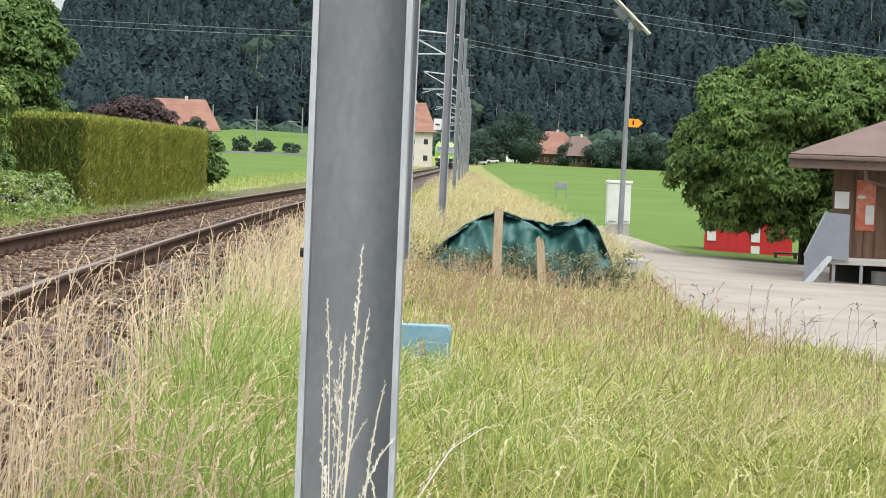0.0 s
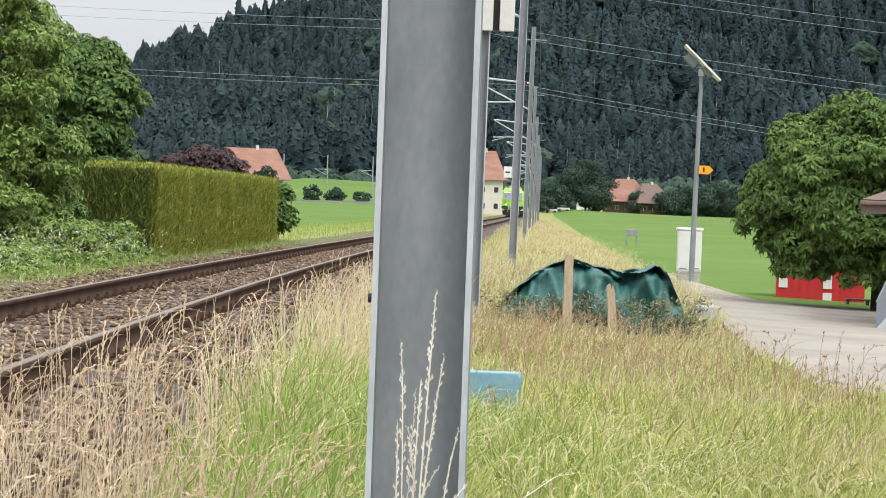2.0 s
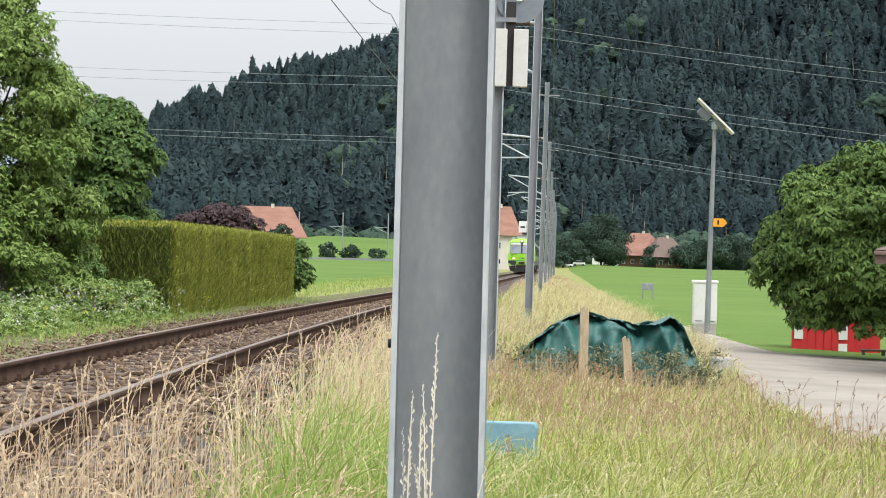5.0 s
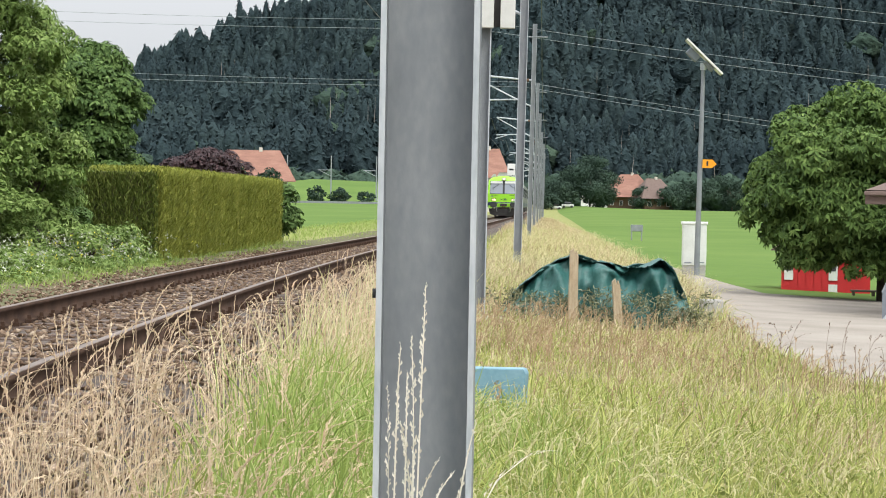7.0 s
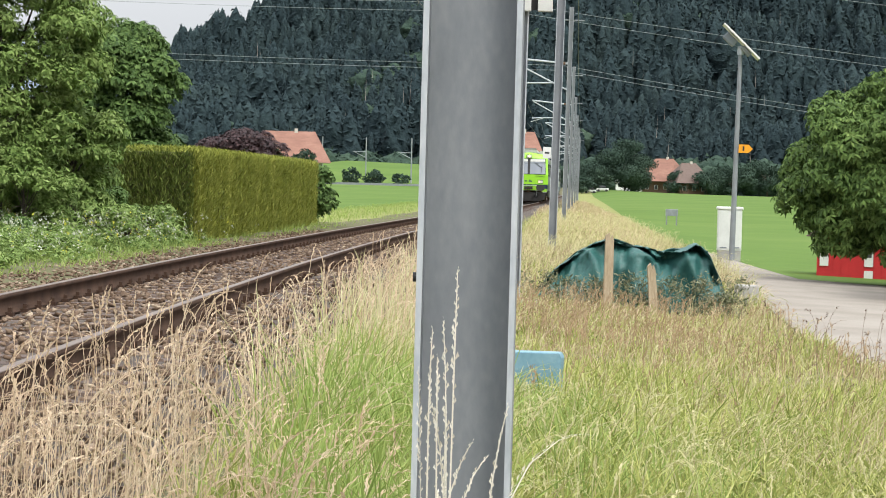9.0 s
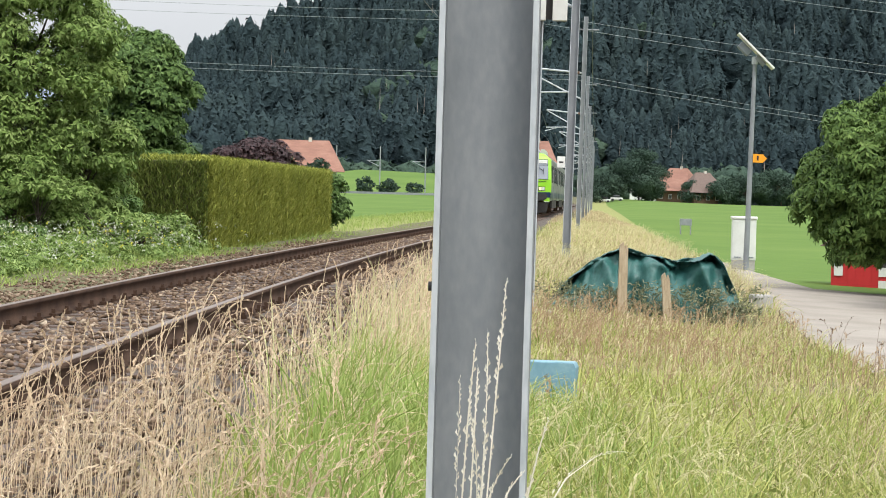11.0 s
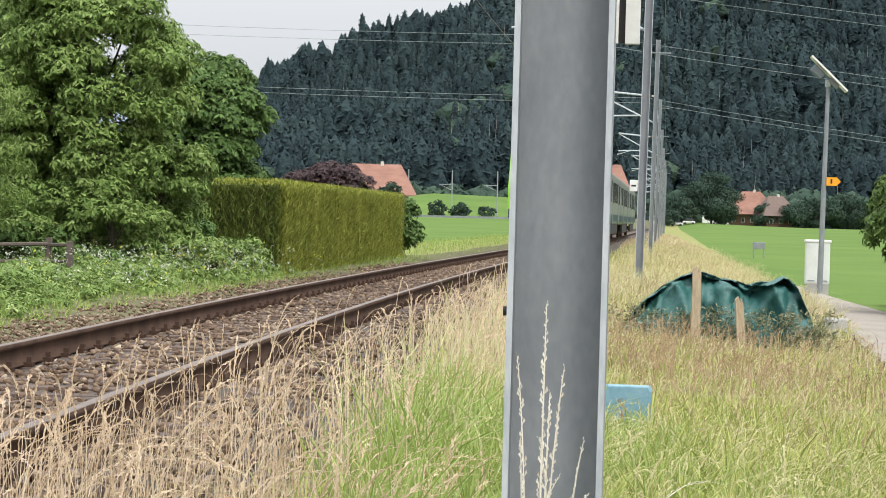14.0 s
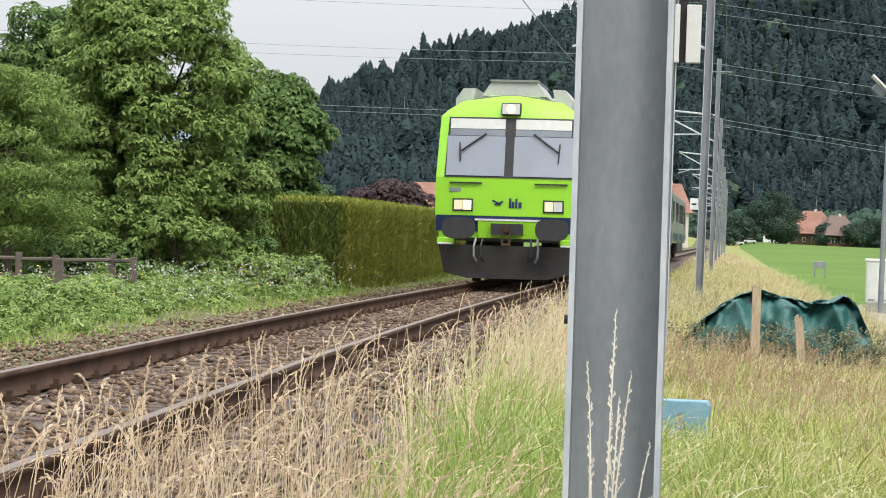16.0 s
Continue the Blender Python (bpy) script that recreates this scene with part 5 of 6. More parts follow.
    for x, z, a in ((-0.24, 1.55, 25), (-0.15, 1.53, -25), (-0.19, 1.50, 0)):
        part("mark_wing", boxed(-0.06, 0.06, -0.01, 0.01, -0.018, 0.018, m=pose(x, face_y(1.5) - 0.004, z, 0, a, 0)), M_NAVY, ob, "dark blue wing of the mark")
    part("number_bar", boxed(-1.12, -0.90, face_y(1.76, 1.0) - 0.01, face_y(1.76, 1.0) + 0.03, 1.73, 1.80), M_GREYBOARD, ob, "grey bar of writing")
    return cab


def make_train():
    first = carriage("control_car", "lime green fronted control car with lit headlamps", True)
    cab_front(first)
    rest = [carriage("railway_carriage", "light grey railway carriage with dark windows")]
    for _ in range(2):
        rest.append(copy_thing(rest[0], pose(0, 0, 0)))
    return [first] + rest


def motions():
    ts = [i * 0.5 for i in range(33)]
    for i, car in enumerate(TRAIN):
        walk(car, [(t, car_pose(front_at(t) + i * (CAR + 0.1))) for t in ts])
    for i, (stalk, x, y) in enumerate(STALKS):
        rows = []
        for t in ts:
            gust = 1.0 + 2.0 * math.sin(t * 0.9 + 0.5) * math.sin(t * 0.37 + 1)
            rows.append((t, pose(x, y, ground_at(x, y), 1.2 * math.sin(t * 2.3 + i * 2), gust + 1.6 * math.sin(t * 3.1 + i * 1.7), 0)))
        walk(stalk, rows)


# ------------------------------------------------------------------ hedge, trees and bushes
def sprays(rng, n, x0, x1, y0, y1, z0, z1, face, size, lift=1.0):
    """Upright flat sprays over one face of a clipped hedge; face is 'x+', 'y-' or 'z+'."""
    x, y, z = rng.uniform(x0, x1, n), rng.uniform(y0, y1, n), rng.uniform(z0, z1, n)
    P = np.stack([x, y, z], 1)
    out = {"x+": (1, 0, 0), "y-": (0, -1, 0), "z+": (0, 0, 1)}[face]
    N = np.array(out) + rng.normal(0, 0.45, (n, 3))
    N /= np.linalg.norm(N, axis=1)[:, None]
    T = np.array([0, 0, lift]) + rng.normal(0, 0.35, (n, 3))
    T -= N * np.sum(T * N, 1)[:, None]
    T /= np.linalg.norm(T, axis=1)[:, None]
    S = np.cross(N, T)
    L = size * rng.uniform(0.6, 1.5, n)[:, None]
    V = np.stack([P - T * L * 0.6, P + S * L * 0.15 + N * 0.02, P + T * L * 0.8 + N * 0.06, P - S * L * 0.15 + N * 0.02], 1).reshape(-1, 3)
    i = np.arange(n) * 4
    return V, np.concatenate([np.stack([i, i + 1, i + 2], 1), np.stack([i, i + 2, i + 3], 1)])


def make_hedge():
    rng = np.random.default_rng(41)
    ob = empty("clipped_hedge", pose(0, 0, 0), "clipped yellow-green thuja hedge along the track", "hedge")
    y0, y1 = 52.0, 78.0
    xf = lambda y: -7.66 + (y - 52) * 0.013
    bm = bmesh.new()
    box(bm, -9.1, -7.75, y0 + 0.08, y1 - 0.05, -0.6, 1.52, bevel=0.06)
    box(bm, -22.0, -9.0, y0 + 0.08, y0 + 1.5, -0.6, 1.50, bevel=0.06)
    part("core", bm, M_HEDGE_CORE, ob, "dark inner twigs")
    V, Fc, base = [], [], 0
    for n, a in ((64000, (-7.74, -7.52, y0, y1, -0.45, 1.55, "x+")), (18000, (-9.1, -7.55, y0, y1, 1.50, 1.62, "z+"))):
        v, f = sprays(rng, n, *a, 0.10 if a[-1] == "x+" else 0.07)
        V.append(v)
        Fc.append(f + base)
        base += len(v)
    obj("foliage", mesh_np("foliage", np.concatenate(V), [np.concatenate(Fc)]), M_HEDGE, ob, "yellow-green sprays")
    # face across the track: its shade is painted in with darker sprays
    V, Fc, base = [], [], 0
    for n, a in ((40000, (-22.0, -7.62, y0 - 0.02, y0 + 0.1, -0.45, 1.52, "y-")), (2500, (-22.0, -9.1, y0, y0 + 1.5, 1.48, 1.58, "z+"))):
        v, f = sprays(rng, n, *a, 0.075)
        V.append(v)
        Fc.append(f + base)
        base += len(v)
    obj("foliage", mesh_np("foliage", np.concatenate(V), [np.concatenate(Fc)]), M_HEDGE_SHADED, ob, "sprays in a darker green for the shaded face")


def make_trees():
    # chestnut by the yard: a broad low dome of hanging leaves
    rng = np.random.default_rng(51)
    x, y = 8.2, 56.5
    ob = empty("chestnut_tree", pose(x, y, ground_at(x, y)), "round dark green chestnut tree beside the yard", "tree")
    blobs = clump_blobs(rng, 2.5, 3.0, 2.8, 2.5, 190, (0.15, 0.27), -0.85)
    part("trunk", limbs(0.17, 2.6, [(b[0] * 0.8, b[1] * 0.8, b[2]) for b in blobs[:16]]), M_BARK, ob, "dark trunk and limbs")
    v, f = rosettes(rng, blobs, 40, 0.135, 7, 0.75, 0.40, 0.8, -0.7)
    obj("crown", mesh_np("crown", v, [f]), M_CHESTNUT, ob, "hanging palmate leaves")
    # garden trees beyond the track
    rng = np.random.default_rng(52)
    bl = clump_blobs(rng, 3.5, 2.1, 2.1, 3.5, 210, (0.13, 0.24), -0.97)
    tree("garden_tree", -10.55, 46.5, 0.13, 3.6, bl, 46, 0.105, M_LEAF_LIGHT, "tall leafy garden tree behind the track verge", 53, droop=0.6, aspect=0.42, tufts=5)
    bl = clump_blobs(rng, 1.55, 1.15, 1.0, 1.35, 60, (0.2, 0.36), -0.97)
    tree("garden_tree", -9.45, 47.6, 0.07, 1.6, bl, 40, 0.11, M_LEAF_LIGHT, "lower light green tree before the hedge", 64, droop=0.6, aspect=0.42, tufts=5)
    bl = clump_blobs(rng, 3.0, 2.3, 1.9, 3.0, 130, (0.16, 0.28), -0.97)
    tree("garden_tree", -13.0, 48.5, 0.16, 3.2, bl, 30, 0.13, M_LEAF, "dark leafy garden tree behind the track verge", 54, droop=0.6, aspect=0.42, tufts=5)
    bl = clump_blobs(rng, 2.35, 1.35, 1.3, 2.0, 150, (0.12, 0.26), -0.9)
    bl = [(b[0], b[1], b[2], b[3] * 1.35, b[4] * 1.2, b[5] * 0.75) for b in bl]
    tree("feathery_tree", -12.0, 42.0, 0.08, 2.6, bl, 150, 0.12, M_LEAF_LIGHT, "feathery light green tree behind the fence", 55, droop=0.35, aspect=0.2, shell=0.25)
    bl = clump_blobs(rng, 2.9, 1.55, 1.6, 2.6, 130, (0.17, 0.3), -0.97)
    tree("garden_tree", -10.75, 60.5, 0.14, 2.6, bl, 50, 0.125, M_LEAF, "dense dark green tree behind the hedge", 56, droop=0.6, aspect=0.5, tufts=6)
    bl = clump_blobs(rng, 1.95, 1.35, 1.2, 1.05, 40, (0.22, 0.36), -0.8)
    tree("copper_tree", -9.2, 72.0, 0.1, 1.9, bl, 75, 0.10, M_LEAF_RED, "dark purple-leaved tree behind the hedge", 57, droop=0.5, aspect=0.5, tufts=5)
    bl = clump_blobs(rng, 0.95, 0.62, 0.6, 1.0, 34, (0.25, 0.42), -0.95)
    tree("garden_bush", -7.75, 79.3, 0.05, 0.9, bl, 40, 0.14, M_LEAF, "dark green bush at the end of the hedge", 58, droop=0.5, aspect=0.5, tufts=5)
    k = 60
    for x, y, r, h, mat, lab in ((-8.9, 46.6, 1.15, 0.95, M_LEAF_LIGHT, "grey-green shrub on the track verge"), (-8.2, 49.6, 0.8, 0.75, M_LEAF_LIGHT, "pale shrub before the hedge"),
                                 (-10.4, 44.0, 0.9, 0.85, M_LEAF, "dark shrub behind the fence"), (-11.6, 43.6, 0.9, 1.0, M_LEAF, "dark shrub behind the fence"), (-9.3, 50.4, 1.1, 1.1, M_LEAF, "dark shrub before the hedge"),
                                 (-8.0, 46.0, 0.6, 0.5, M_LEAF_LIGHT, "low pale shrub on the verge"),
                                 (-10.9, 44.6, 1.0, 1.5, M_LEAF_LIGHT, "light green shrub under the garden tree"), (-9.75, 45.2, 0.8, 1.7, M_LEAF_LIGHT, "light green shrub under the garden tree")):
        k += 1
        r2 = np.random.default_rng(k)
        bl = clump_blobs(r2, h * 0.55, r, r, h * 0.62, 20, (0.3, 0.5), -0.9)
        tree("garden_bush", x, y, 0.03, h * 0.6, bl, 42, 0.10, mat, lab, k, droop=0.5, aspect=0.4, tufts=5)


def fence():
    ob = empty("garden_fence", pose(0, 0, 0), "weathered grey timber garden fence with open rails", "fence")
    spots = [(-12.6, 40.4), (-11.3, 40.2), (-10.62, 40.0), (-9.95, 41.2), (-9.45, 40.6), (-8.85, 33.5)]
    for i, (x, y) in enumerate(spots):
        zg = ground_at(x, y)
        part("post", boxed(x - 0.05, x + 0.05, y - 0.05, y + 0.05, zg - 0.2, 0.38 + 0.04 * (i % 2), bevel=0.008), M_FENCE, ob)
    for a, b in zip(spots, spots[1:-1]):
        for z in (0.30, 0.02, -0.22):
            part("rail", rod(bmesh.new(), (a[0], a[1], z), (b[0], b[1], z + 0.02), 0.032, seg=6), M_FENCE, ob)


def make_trailer():
    zg = ground_at(-17.5, 58)
    ob = empty("farm_trailer", pose(-17.5, 58, zg), "pale flat farm trailer standing behind the garden trees", "trailer")
    part("bed", boxed(-2.3, 2.3, -0.9, 0.9, 1.42, 1.62, bevel=0.02), M_BLIND, ob, "pale flat bed")
    part("side_board", boxed(-2.3, 2.3, -0.94, -0.90, 1.70, 1.92, bevel=0.01), M_BLIND, ob, "pale side board")
    for x in (-2.2, -0.7, 0.8, 2.2):
        part("stake", boxed(x - 0.03, x + 0.03, -0.935, -0.905, 1.6, 1.95), M_UNDER, ob)
    part("chassis", boxed(-2.2, 2.2, -0.5, 0.5, 1.2, 1.42), M_UNDER, ob, "dark chassis")
    for x in (-1.3, 1.3):
        part("wheel", rod(bmesh.new(), (x, -0.95, 0.6), (x, 0.95, 0.6), 0.62, seg=20), M_BLACK, ob, "black rubber wheel")


# ------------------------------------------------------------------ things on the verge
def make_tarp():
    rng = np.random.default_rng(71)
    x0, y0 = 1.18, 36.2
    ob = empty("covered_heap", pose(x0, y0, ground_at(x0, y0)), "heap covered by a creased dark green tarpaulin", "heap")
    nx, ny = 96, 48
    V = []
    prof_x = np.array([-1.66, -1.5, -1.18, -0.78, -0.40, 0.0, 0.3, 0.62, 0.86, 1.04, 1.22, 1.38])
    prof_z = np.array([0.0, 0.20, 0.58, 0.90, 1.03, 0.95, 0.86, 0.95, 0.99, 0.86, 0.48, 0.0])
    for j in range(ny):
        v = -1 + 2 * j / (ny - 1)
        for i in range(nx):
            u = -1.62 + 3.0 * i / (nx - 1)
            h = float(np.interp(u, prof_x, prof_z))
            g = max(0.0, 1 - abs(v) ** 3.2)
            z = h * g ** 0.8
            fold = 0.012 * math.sin(u * 9 + v * 5) + 0.03 * abs(math.sin(u * 4.3 + v * 2.2))
            z += (fold + 0.004 * rng.normal()) * (0.35 + z)
            crease = noise.noise(Vector((u * 3.2, v * 2.2, 0.3))) * 0.09 + abs(noise.noise(Vector((u * 7, v * 3, 1.3)))) * 0.09
            deep = 0.06 * abs(noise.noise(Vector((u * 11 + v * 4, v * 5, 2.2)))) + 0.17 * abs(noise.noise(Vector((u * 2.1 + v, v * 1.1, 4.1)))) + 0.10 * abs(noise.noise(Vector((u * 4.5 - v * 2, v * 2.0, 7.7))))
            pleat = abs(((u * 1.7 + v * 1.3) % 1.0) - 0.5) * 0.12 + abs(((u * 1.1 - v * 2.1 + 0.3) % 1.0) - 0.5) * 0.10
            deep += pleat * (0.4 + abs(noise.noise(Vector((u * 1.3, v, 9.0)))) * 2)
            V.append((u, v * 0.95 + (crease * 1.3 + deep * 2.2) * (1 if v < 0 else -1), max(-0.05, z - deep * 0.35 * g)))
    i = (np.arange(ny - 1)[:, None] * nx + np.arange(nx - 1)[None, :]).ravel()
    me = mesh_np("tarpaulin", np.array(V), [np.stack([i, i + 1, i + nx + 1, i + nx], 1)])
    obj("tarpaulin", me, M_TARP, ob, "creased dark green tarpaulin")
    part("heap_core", boxed(-0.8, 0.8, -0.25, 0.25, -0.1, 0.42, bevel=0.1), M_DARKWOOD, ob, "stacked timber under the cover")
    # leaves that grow up against it
    bl = [(rng.uniform(-1.65, 1.5), rng.uniform(-1.2, -0.9), 0.52 * rng.random() ** 1.4, 0.17, 0.10, 0.12) for _ in range(170)]
    v, f = leaf_cloud(rng, bl, 150, 0.07, 0.1, 0.2, aspect=0.3)
    weeds = obj("heap_weeds", mesh_np("heap_weeds", v + np.array([x0, y0, ground_at(x0, y0)]), [f]), M_GREYWEED)
    tagged(weeds, "grey-green weeds growing against the covered heap", "weeds", kind="stuff")
    # two split posts
    for x, y, top, w, lean, lab in ((0.75, 34.9, 0.34, 0.065, 0.3, "weathered pale split timber post"), (1.40, 34.9, -0.07, 0.06, -4.5, "shorter leaning weathered timber post")):
        zg = ground_at(x, y)
        bm = bmesh.new()
        h = top - zg
        prism(bm, [(-w, -0.15), (w, -0.15), (w * 0.92, h - 0.10), (w * 0.55, h - 0.03), (w * 0.2, h - 0.09), (-w * 0.1, h), (-w * 0.85, h - 0.04)], "y", -0.045, 0.045)
        p = part("timber_post", bm, M_POST, None)
        p.matrix_basis = pose(x, y, zg, 0, lean, 6)
        tagged(p, lab, "post", "posts before the heap")
    bar = wire("fence_wire", [(-0.65, 34.7, -0.55), (0.0, 34.8, -0.62), (0.75, 34.86, -0.74), (1.40, 34.86, -0.80)], 0.013, M_RAIL, "rusty fence wire between the posts", 0.03, cat="wire")
    # concrete block at the corner of the lane
    b = part("concrete_block", boxed(-0.14, 0.14, -0.2, 0.2, -0.15, 0.38, bevel=0.03), M_CONCRETE, None)
    b.matrix_basis = pose(3.15, 41.0, ground_at(3.15, 41.0), 0, 0, 20)
    tagged(b, "weathered concrete marker block beside the lane", "block")
    # blue crate in the grass
    x, y = 0.0 - 0.17, 17.2
    zg = ground_at(x, y)
    ob = empty("blue_crate", pose(x, y, zg, 0, 0, -6), "faded blue plastic crate half hidden in grass", "crate")
    h = -0.205 - zg
    bm = bmesh.new()
    prism(bm, [(-0.23, 0), (0.23, 0), (0.25, h - 0.03), (0.235, h), (-0.235, h), (-0.25, h - 0.03)], "y", -0.10, 0.10)
    part("tub", bm, M_BLUE, ob)
    part("lid", boxed(-0.23, 0.23, -0.085, 0.085, h - 0.01, h + 0.006, bevel=0.006), M_BLUE, ob, "faded blue lid")


def make_lamp():
    k = 1.2
    x, y = 5.0, 71.0
    zg = ground_at(x, y)
    lamp = empty("street_lamp", pose(x, y, zg, 0, 0.9, 0), "grey lamp post with a tilted solar panel", "street lamp")
    h = 5.0 - zg
    part("pole", rod(bmesh.new(), (0, 0, 0), (0, 0, h), 0.085, 0.055, 14), M_ZINC, lamp)
    tilt = pose(0.0, 0, h + 0.25, 0, 43, 0)
    p = part("solar_panel", boxed(-0.70, 0.72, -0.36, 0.36, -0.02, 0.03, bevel=0.006), M_WHITE, lamp, "white-edged tilted solar panel")
    p.matrix_basis = tilt
    cells = part("panel_cells", boxed(-0.66, 0.68, -0.33, 0.33, 0.034, 0.04), M_DARKGLASS, p, "dark solar cells")
    head = part("lamp_head", boxed(-0.46, -0.06, -0.14, 0.14, -0.28, -0.06, bevel=0.03), M_GREYBOARD, lamp, "dark lamp head")
    head.matrix_basis = tilt
    arm = part("bracket", boxed(0.12, 0.46, -0.1, 0.1, -0.16, -0.03, bevel=0.02), M_ZINC, lamp, "panel bracket")
    arm.matrix_basis = tilt
    part("collar", rod(bmesh.new(), (0, 0, h - 0.12), (0, 0, h + 0.08), 0.09, seg=14), M_ZINC_PALE, lamp, "pale collar")
    # orange direction board on the pole
    z = 2.22 - zg
    bm = prism(bmesh.new(), [(0.06, z - 0.12), (0.34, z - 0.12), (0.46, z), (0.34, z + 0.12), (0.06, z + 0.12)], "y", -0.10, -0.08)
    s = part("direction_sign", bm, M_ORANGE, lamp, "orange arrow-shaped direction sign")
    part("sign_mark", boxed(0.17, 0.22, -0.108, -0.103, z - 0.06, z + 0.07), M_BLACK, s, "dark figure-like bar")
    # switch cabinet
    x, y = 4.98, 71.9
    zg = ground_at(x, y)
    cab = empty("switch_cabinet", pose(x, y, zg), "pale grey electrical cabinet on a concrete plinth", "cabinet")
    b0, b1 = -0.70 - zg, 0.47 - zg
    part("plinth", boxed(-0.33, 0.33, -0.16, 0.16, -0.3, b0, bevel=0.01), M_CONCRETE, cab, "concrete plinth")
    part("body", boxed(-0.345, 0.345, -0.17, 0.17, b0, b1, bevel=0.015), M_CABINET, cab)
    part("lid", boxed(-0.38, 0.38, -0.20, 0.20, b1, b1 + 0.09, bevel=0.03), M_WHITE, cab, "overhanging pale lid")
    for s in (-1, 1):
        d = part("door", boxed(*sorted((s * 0.03, s * 0.33)), -0.182, -0.165, b0 + 0.05, b1 - 0.03, bevel=0.006), M_CABINET, cab, "pale cabinet door")
        part("vent", boxed(*sorted((s * 0.08, s * 0.28)), -0.188, -0.181, b0 + 0.07, b0 + 0.10), M_GREYBOARD, d, "dark vent slit")
    # small grey frame standing in the meadow
    x, y = 6.9, 150.0
    zg = ground_at(x, y)
    t = empty("field_trough", pose(x, y, zg), "small grey metal trough on legs in the meadow", "trough")
    part("tub", boxed(-0.36, 0.36, -0.25, 0.25, 0.55, 0.95, bevel=0.02), M_ZINC, t)
    for sx in (-1, 1):
        for sy in (-1, 1):
            part("leg", boxed(sx * 0.3 - 0.03, sx * 0.3 + 0.03, sy * 0.2 - 0.03, sy * 0.2 + 0.03, -0.1, 0.55), M_ZINC, t)


# ------------------------------------------------------------------ shed by the yard
def make_shed():
    zg = -1.10
    ob = empty("goods_shed", pose(7.3, 47, zg, 0, 0, -8.8), "brown boarded goods shed with a low hipped roof and ramp", "building")
    fl = 0.50
    wall = part("wall", boxed(0.0, 6.0, 0.0, 4.0, 0.0, 2.30), M_DARKWOOD, ob, "dark brown boarded wall")
    for i in range(30):
        part("board", boxed(0.005 + i * 0.2, 0.19 + i * 0.2, -0.022, -0.002, fl, 2.28), M_DARKWOOD, wall)
    roof = bmesh.new()
    e0, e1 = (-0.82, -1.05), (6.8, 5.0)
    z0 = 2.42
    corner = [roof.verts.new((x, y, z0)) for x, y in ((e0[0], e0[1]), (e1[0], e0[1]), (e1[0], e1[1]), (e0[0], e1[1]))]
    ridge = [roof.verts.new((2.3, 2.0, z0 + 1.25)), roof.verts.new((3.8, 2.0, z0 + 1.25))]
    for fc in ((0, 1, "b", "a"), (1, 2, "b"), (2, 3, "a", "b"), (3, 0, "a")):
        roof.faces.new([corner[q] if isinstance(q, int) else ridge[0 if q == "a" else 1] for q in fc])
    roof.faces.new(list(reversed(corner)))
    bmesh.ops.recalc_face_normals(roof, faces=roof.faces)
    r = part("roof", roof, M_BROWN_ROOF, ob, "brown hipped roof")
    part("gutter", boxed(e0[0] - 0.02, e1[0], e0[1] - 0.05, e0[1] + 0.03, z0 - 0.10, z0 - 0.02, bevel=0.02), M_BROWN_ROOF, r, "brown gutter")
    part("fascia", boxed(e0[0], e1[0], e0[1] + 0.06, e0[1] + 0.10, z0 - 0.26, z0 - 0.11), M_BROWN_ROOF, r, "brown fascia board")
    part("side_fascia", boxed(e0[0] + 0.02, e0[0] + 0.06, e0[1] + 0.1, e1[1], z0 - 0.24, z0 - 0.02), M_BROWN_ROOF, r)
    pipe = rod(bmesh.new(), (0.55, -1.0, z0 - 0.1), (0.6, -0.7, z0 - 0.45), 0.035)
    rod(pipe, (0.6, -0.7, z0 - 0.45), (1.25, -0.08, z0 - 0.6), 0.035)
    rod(pipe, (1.25, -0.08, z0 - 0.6), (1.25, -0.08, fl), 0.035)
    part("downpipe", pipe, M_BROWN_ROOF, ob, "brown downpipe")
    pl = part("platform", boxed(0.0, 6.0, -1.4, 0.0, fl - 0.09, fl), M_CONCRETE, ob, "grey loading platform")
    for i in range(8):
        part("platform_post", boxed(0.04 + i * 0.5, 0.10 + i * 0.5, -1.38, -1.30, 0, fl - 0.09), M_ZINC, pl)
    # added near-black sheet in place of the shade beneath the platform
    part("dark_back", boxed(0.1, 5.9, -0.08, -0.03, 0.0, fl - 0.1), M_UNDER, ob, "dark sheet painting the shade under the platform")
    par = prism(bmesh.new(), [(-0.47, 0.05), (-0.47, 0.55), (-0.10, 1.36), (0.33, 1.33), (0.33, fl - 0.02), (0.02, fl + 0.02), (-0.35, 0.03)], "y", -1.46, -1.42)
    part("parapet", par, M_GREYBOARD, ob, "grey sheet parapet of the ramp")
    st = prism(bmesh.new(), [(-0.47, 0.0), (-0.35, 0.0), (0.03, fl), (0.03, fl + 0.06), (-0.06, fl + 0.06), (-0.47, 0.06)], "y", -1.50, -1.465)
    part("stringer", st, M_ZINC_PALE, ob, "pale metal stair stringer")
    part("hand_rail", rod(bmesh.new(), (-0.47, -1.44, 0.55), (-0.10, -1.44, 1.38), 0.022), M_WIRE, ob, "thin hand rail")
    part("notice", boxed(0.04, 0.31, -0.045, -0.028, 1.42, 1.74), M_WHITE, ob, "white notice sheet")
    p = part("poster", boxed(0.44, 0.80, -0.05, -0.028, 1.02, 1.97), M_POSTER, ob, "faded red poster")
    part("poster_bar", boxed(0.47, 0.60, -0.056, -0.051, 1.62, 1.68), M_BLIND, p, "pale bar of writing")
    part("poster_bar", boxed(0.62, 0.78, -0.056, -0.051, 1.14, 1.50), M_BLIND, p, "pale picture patch")
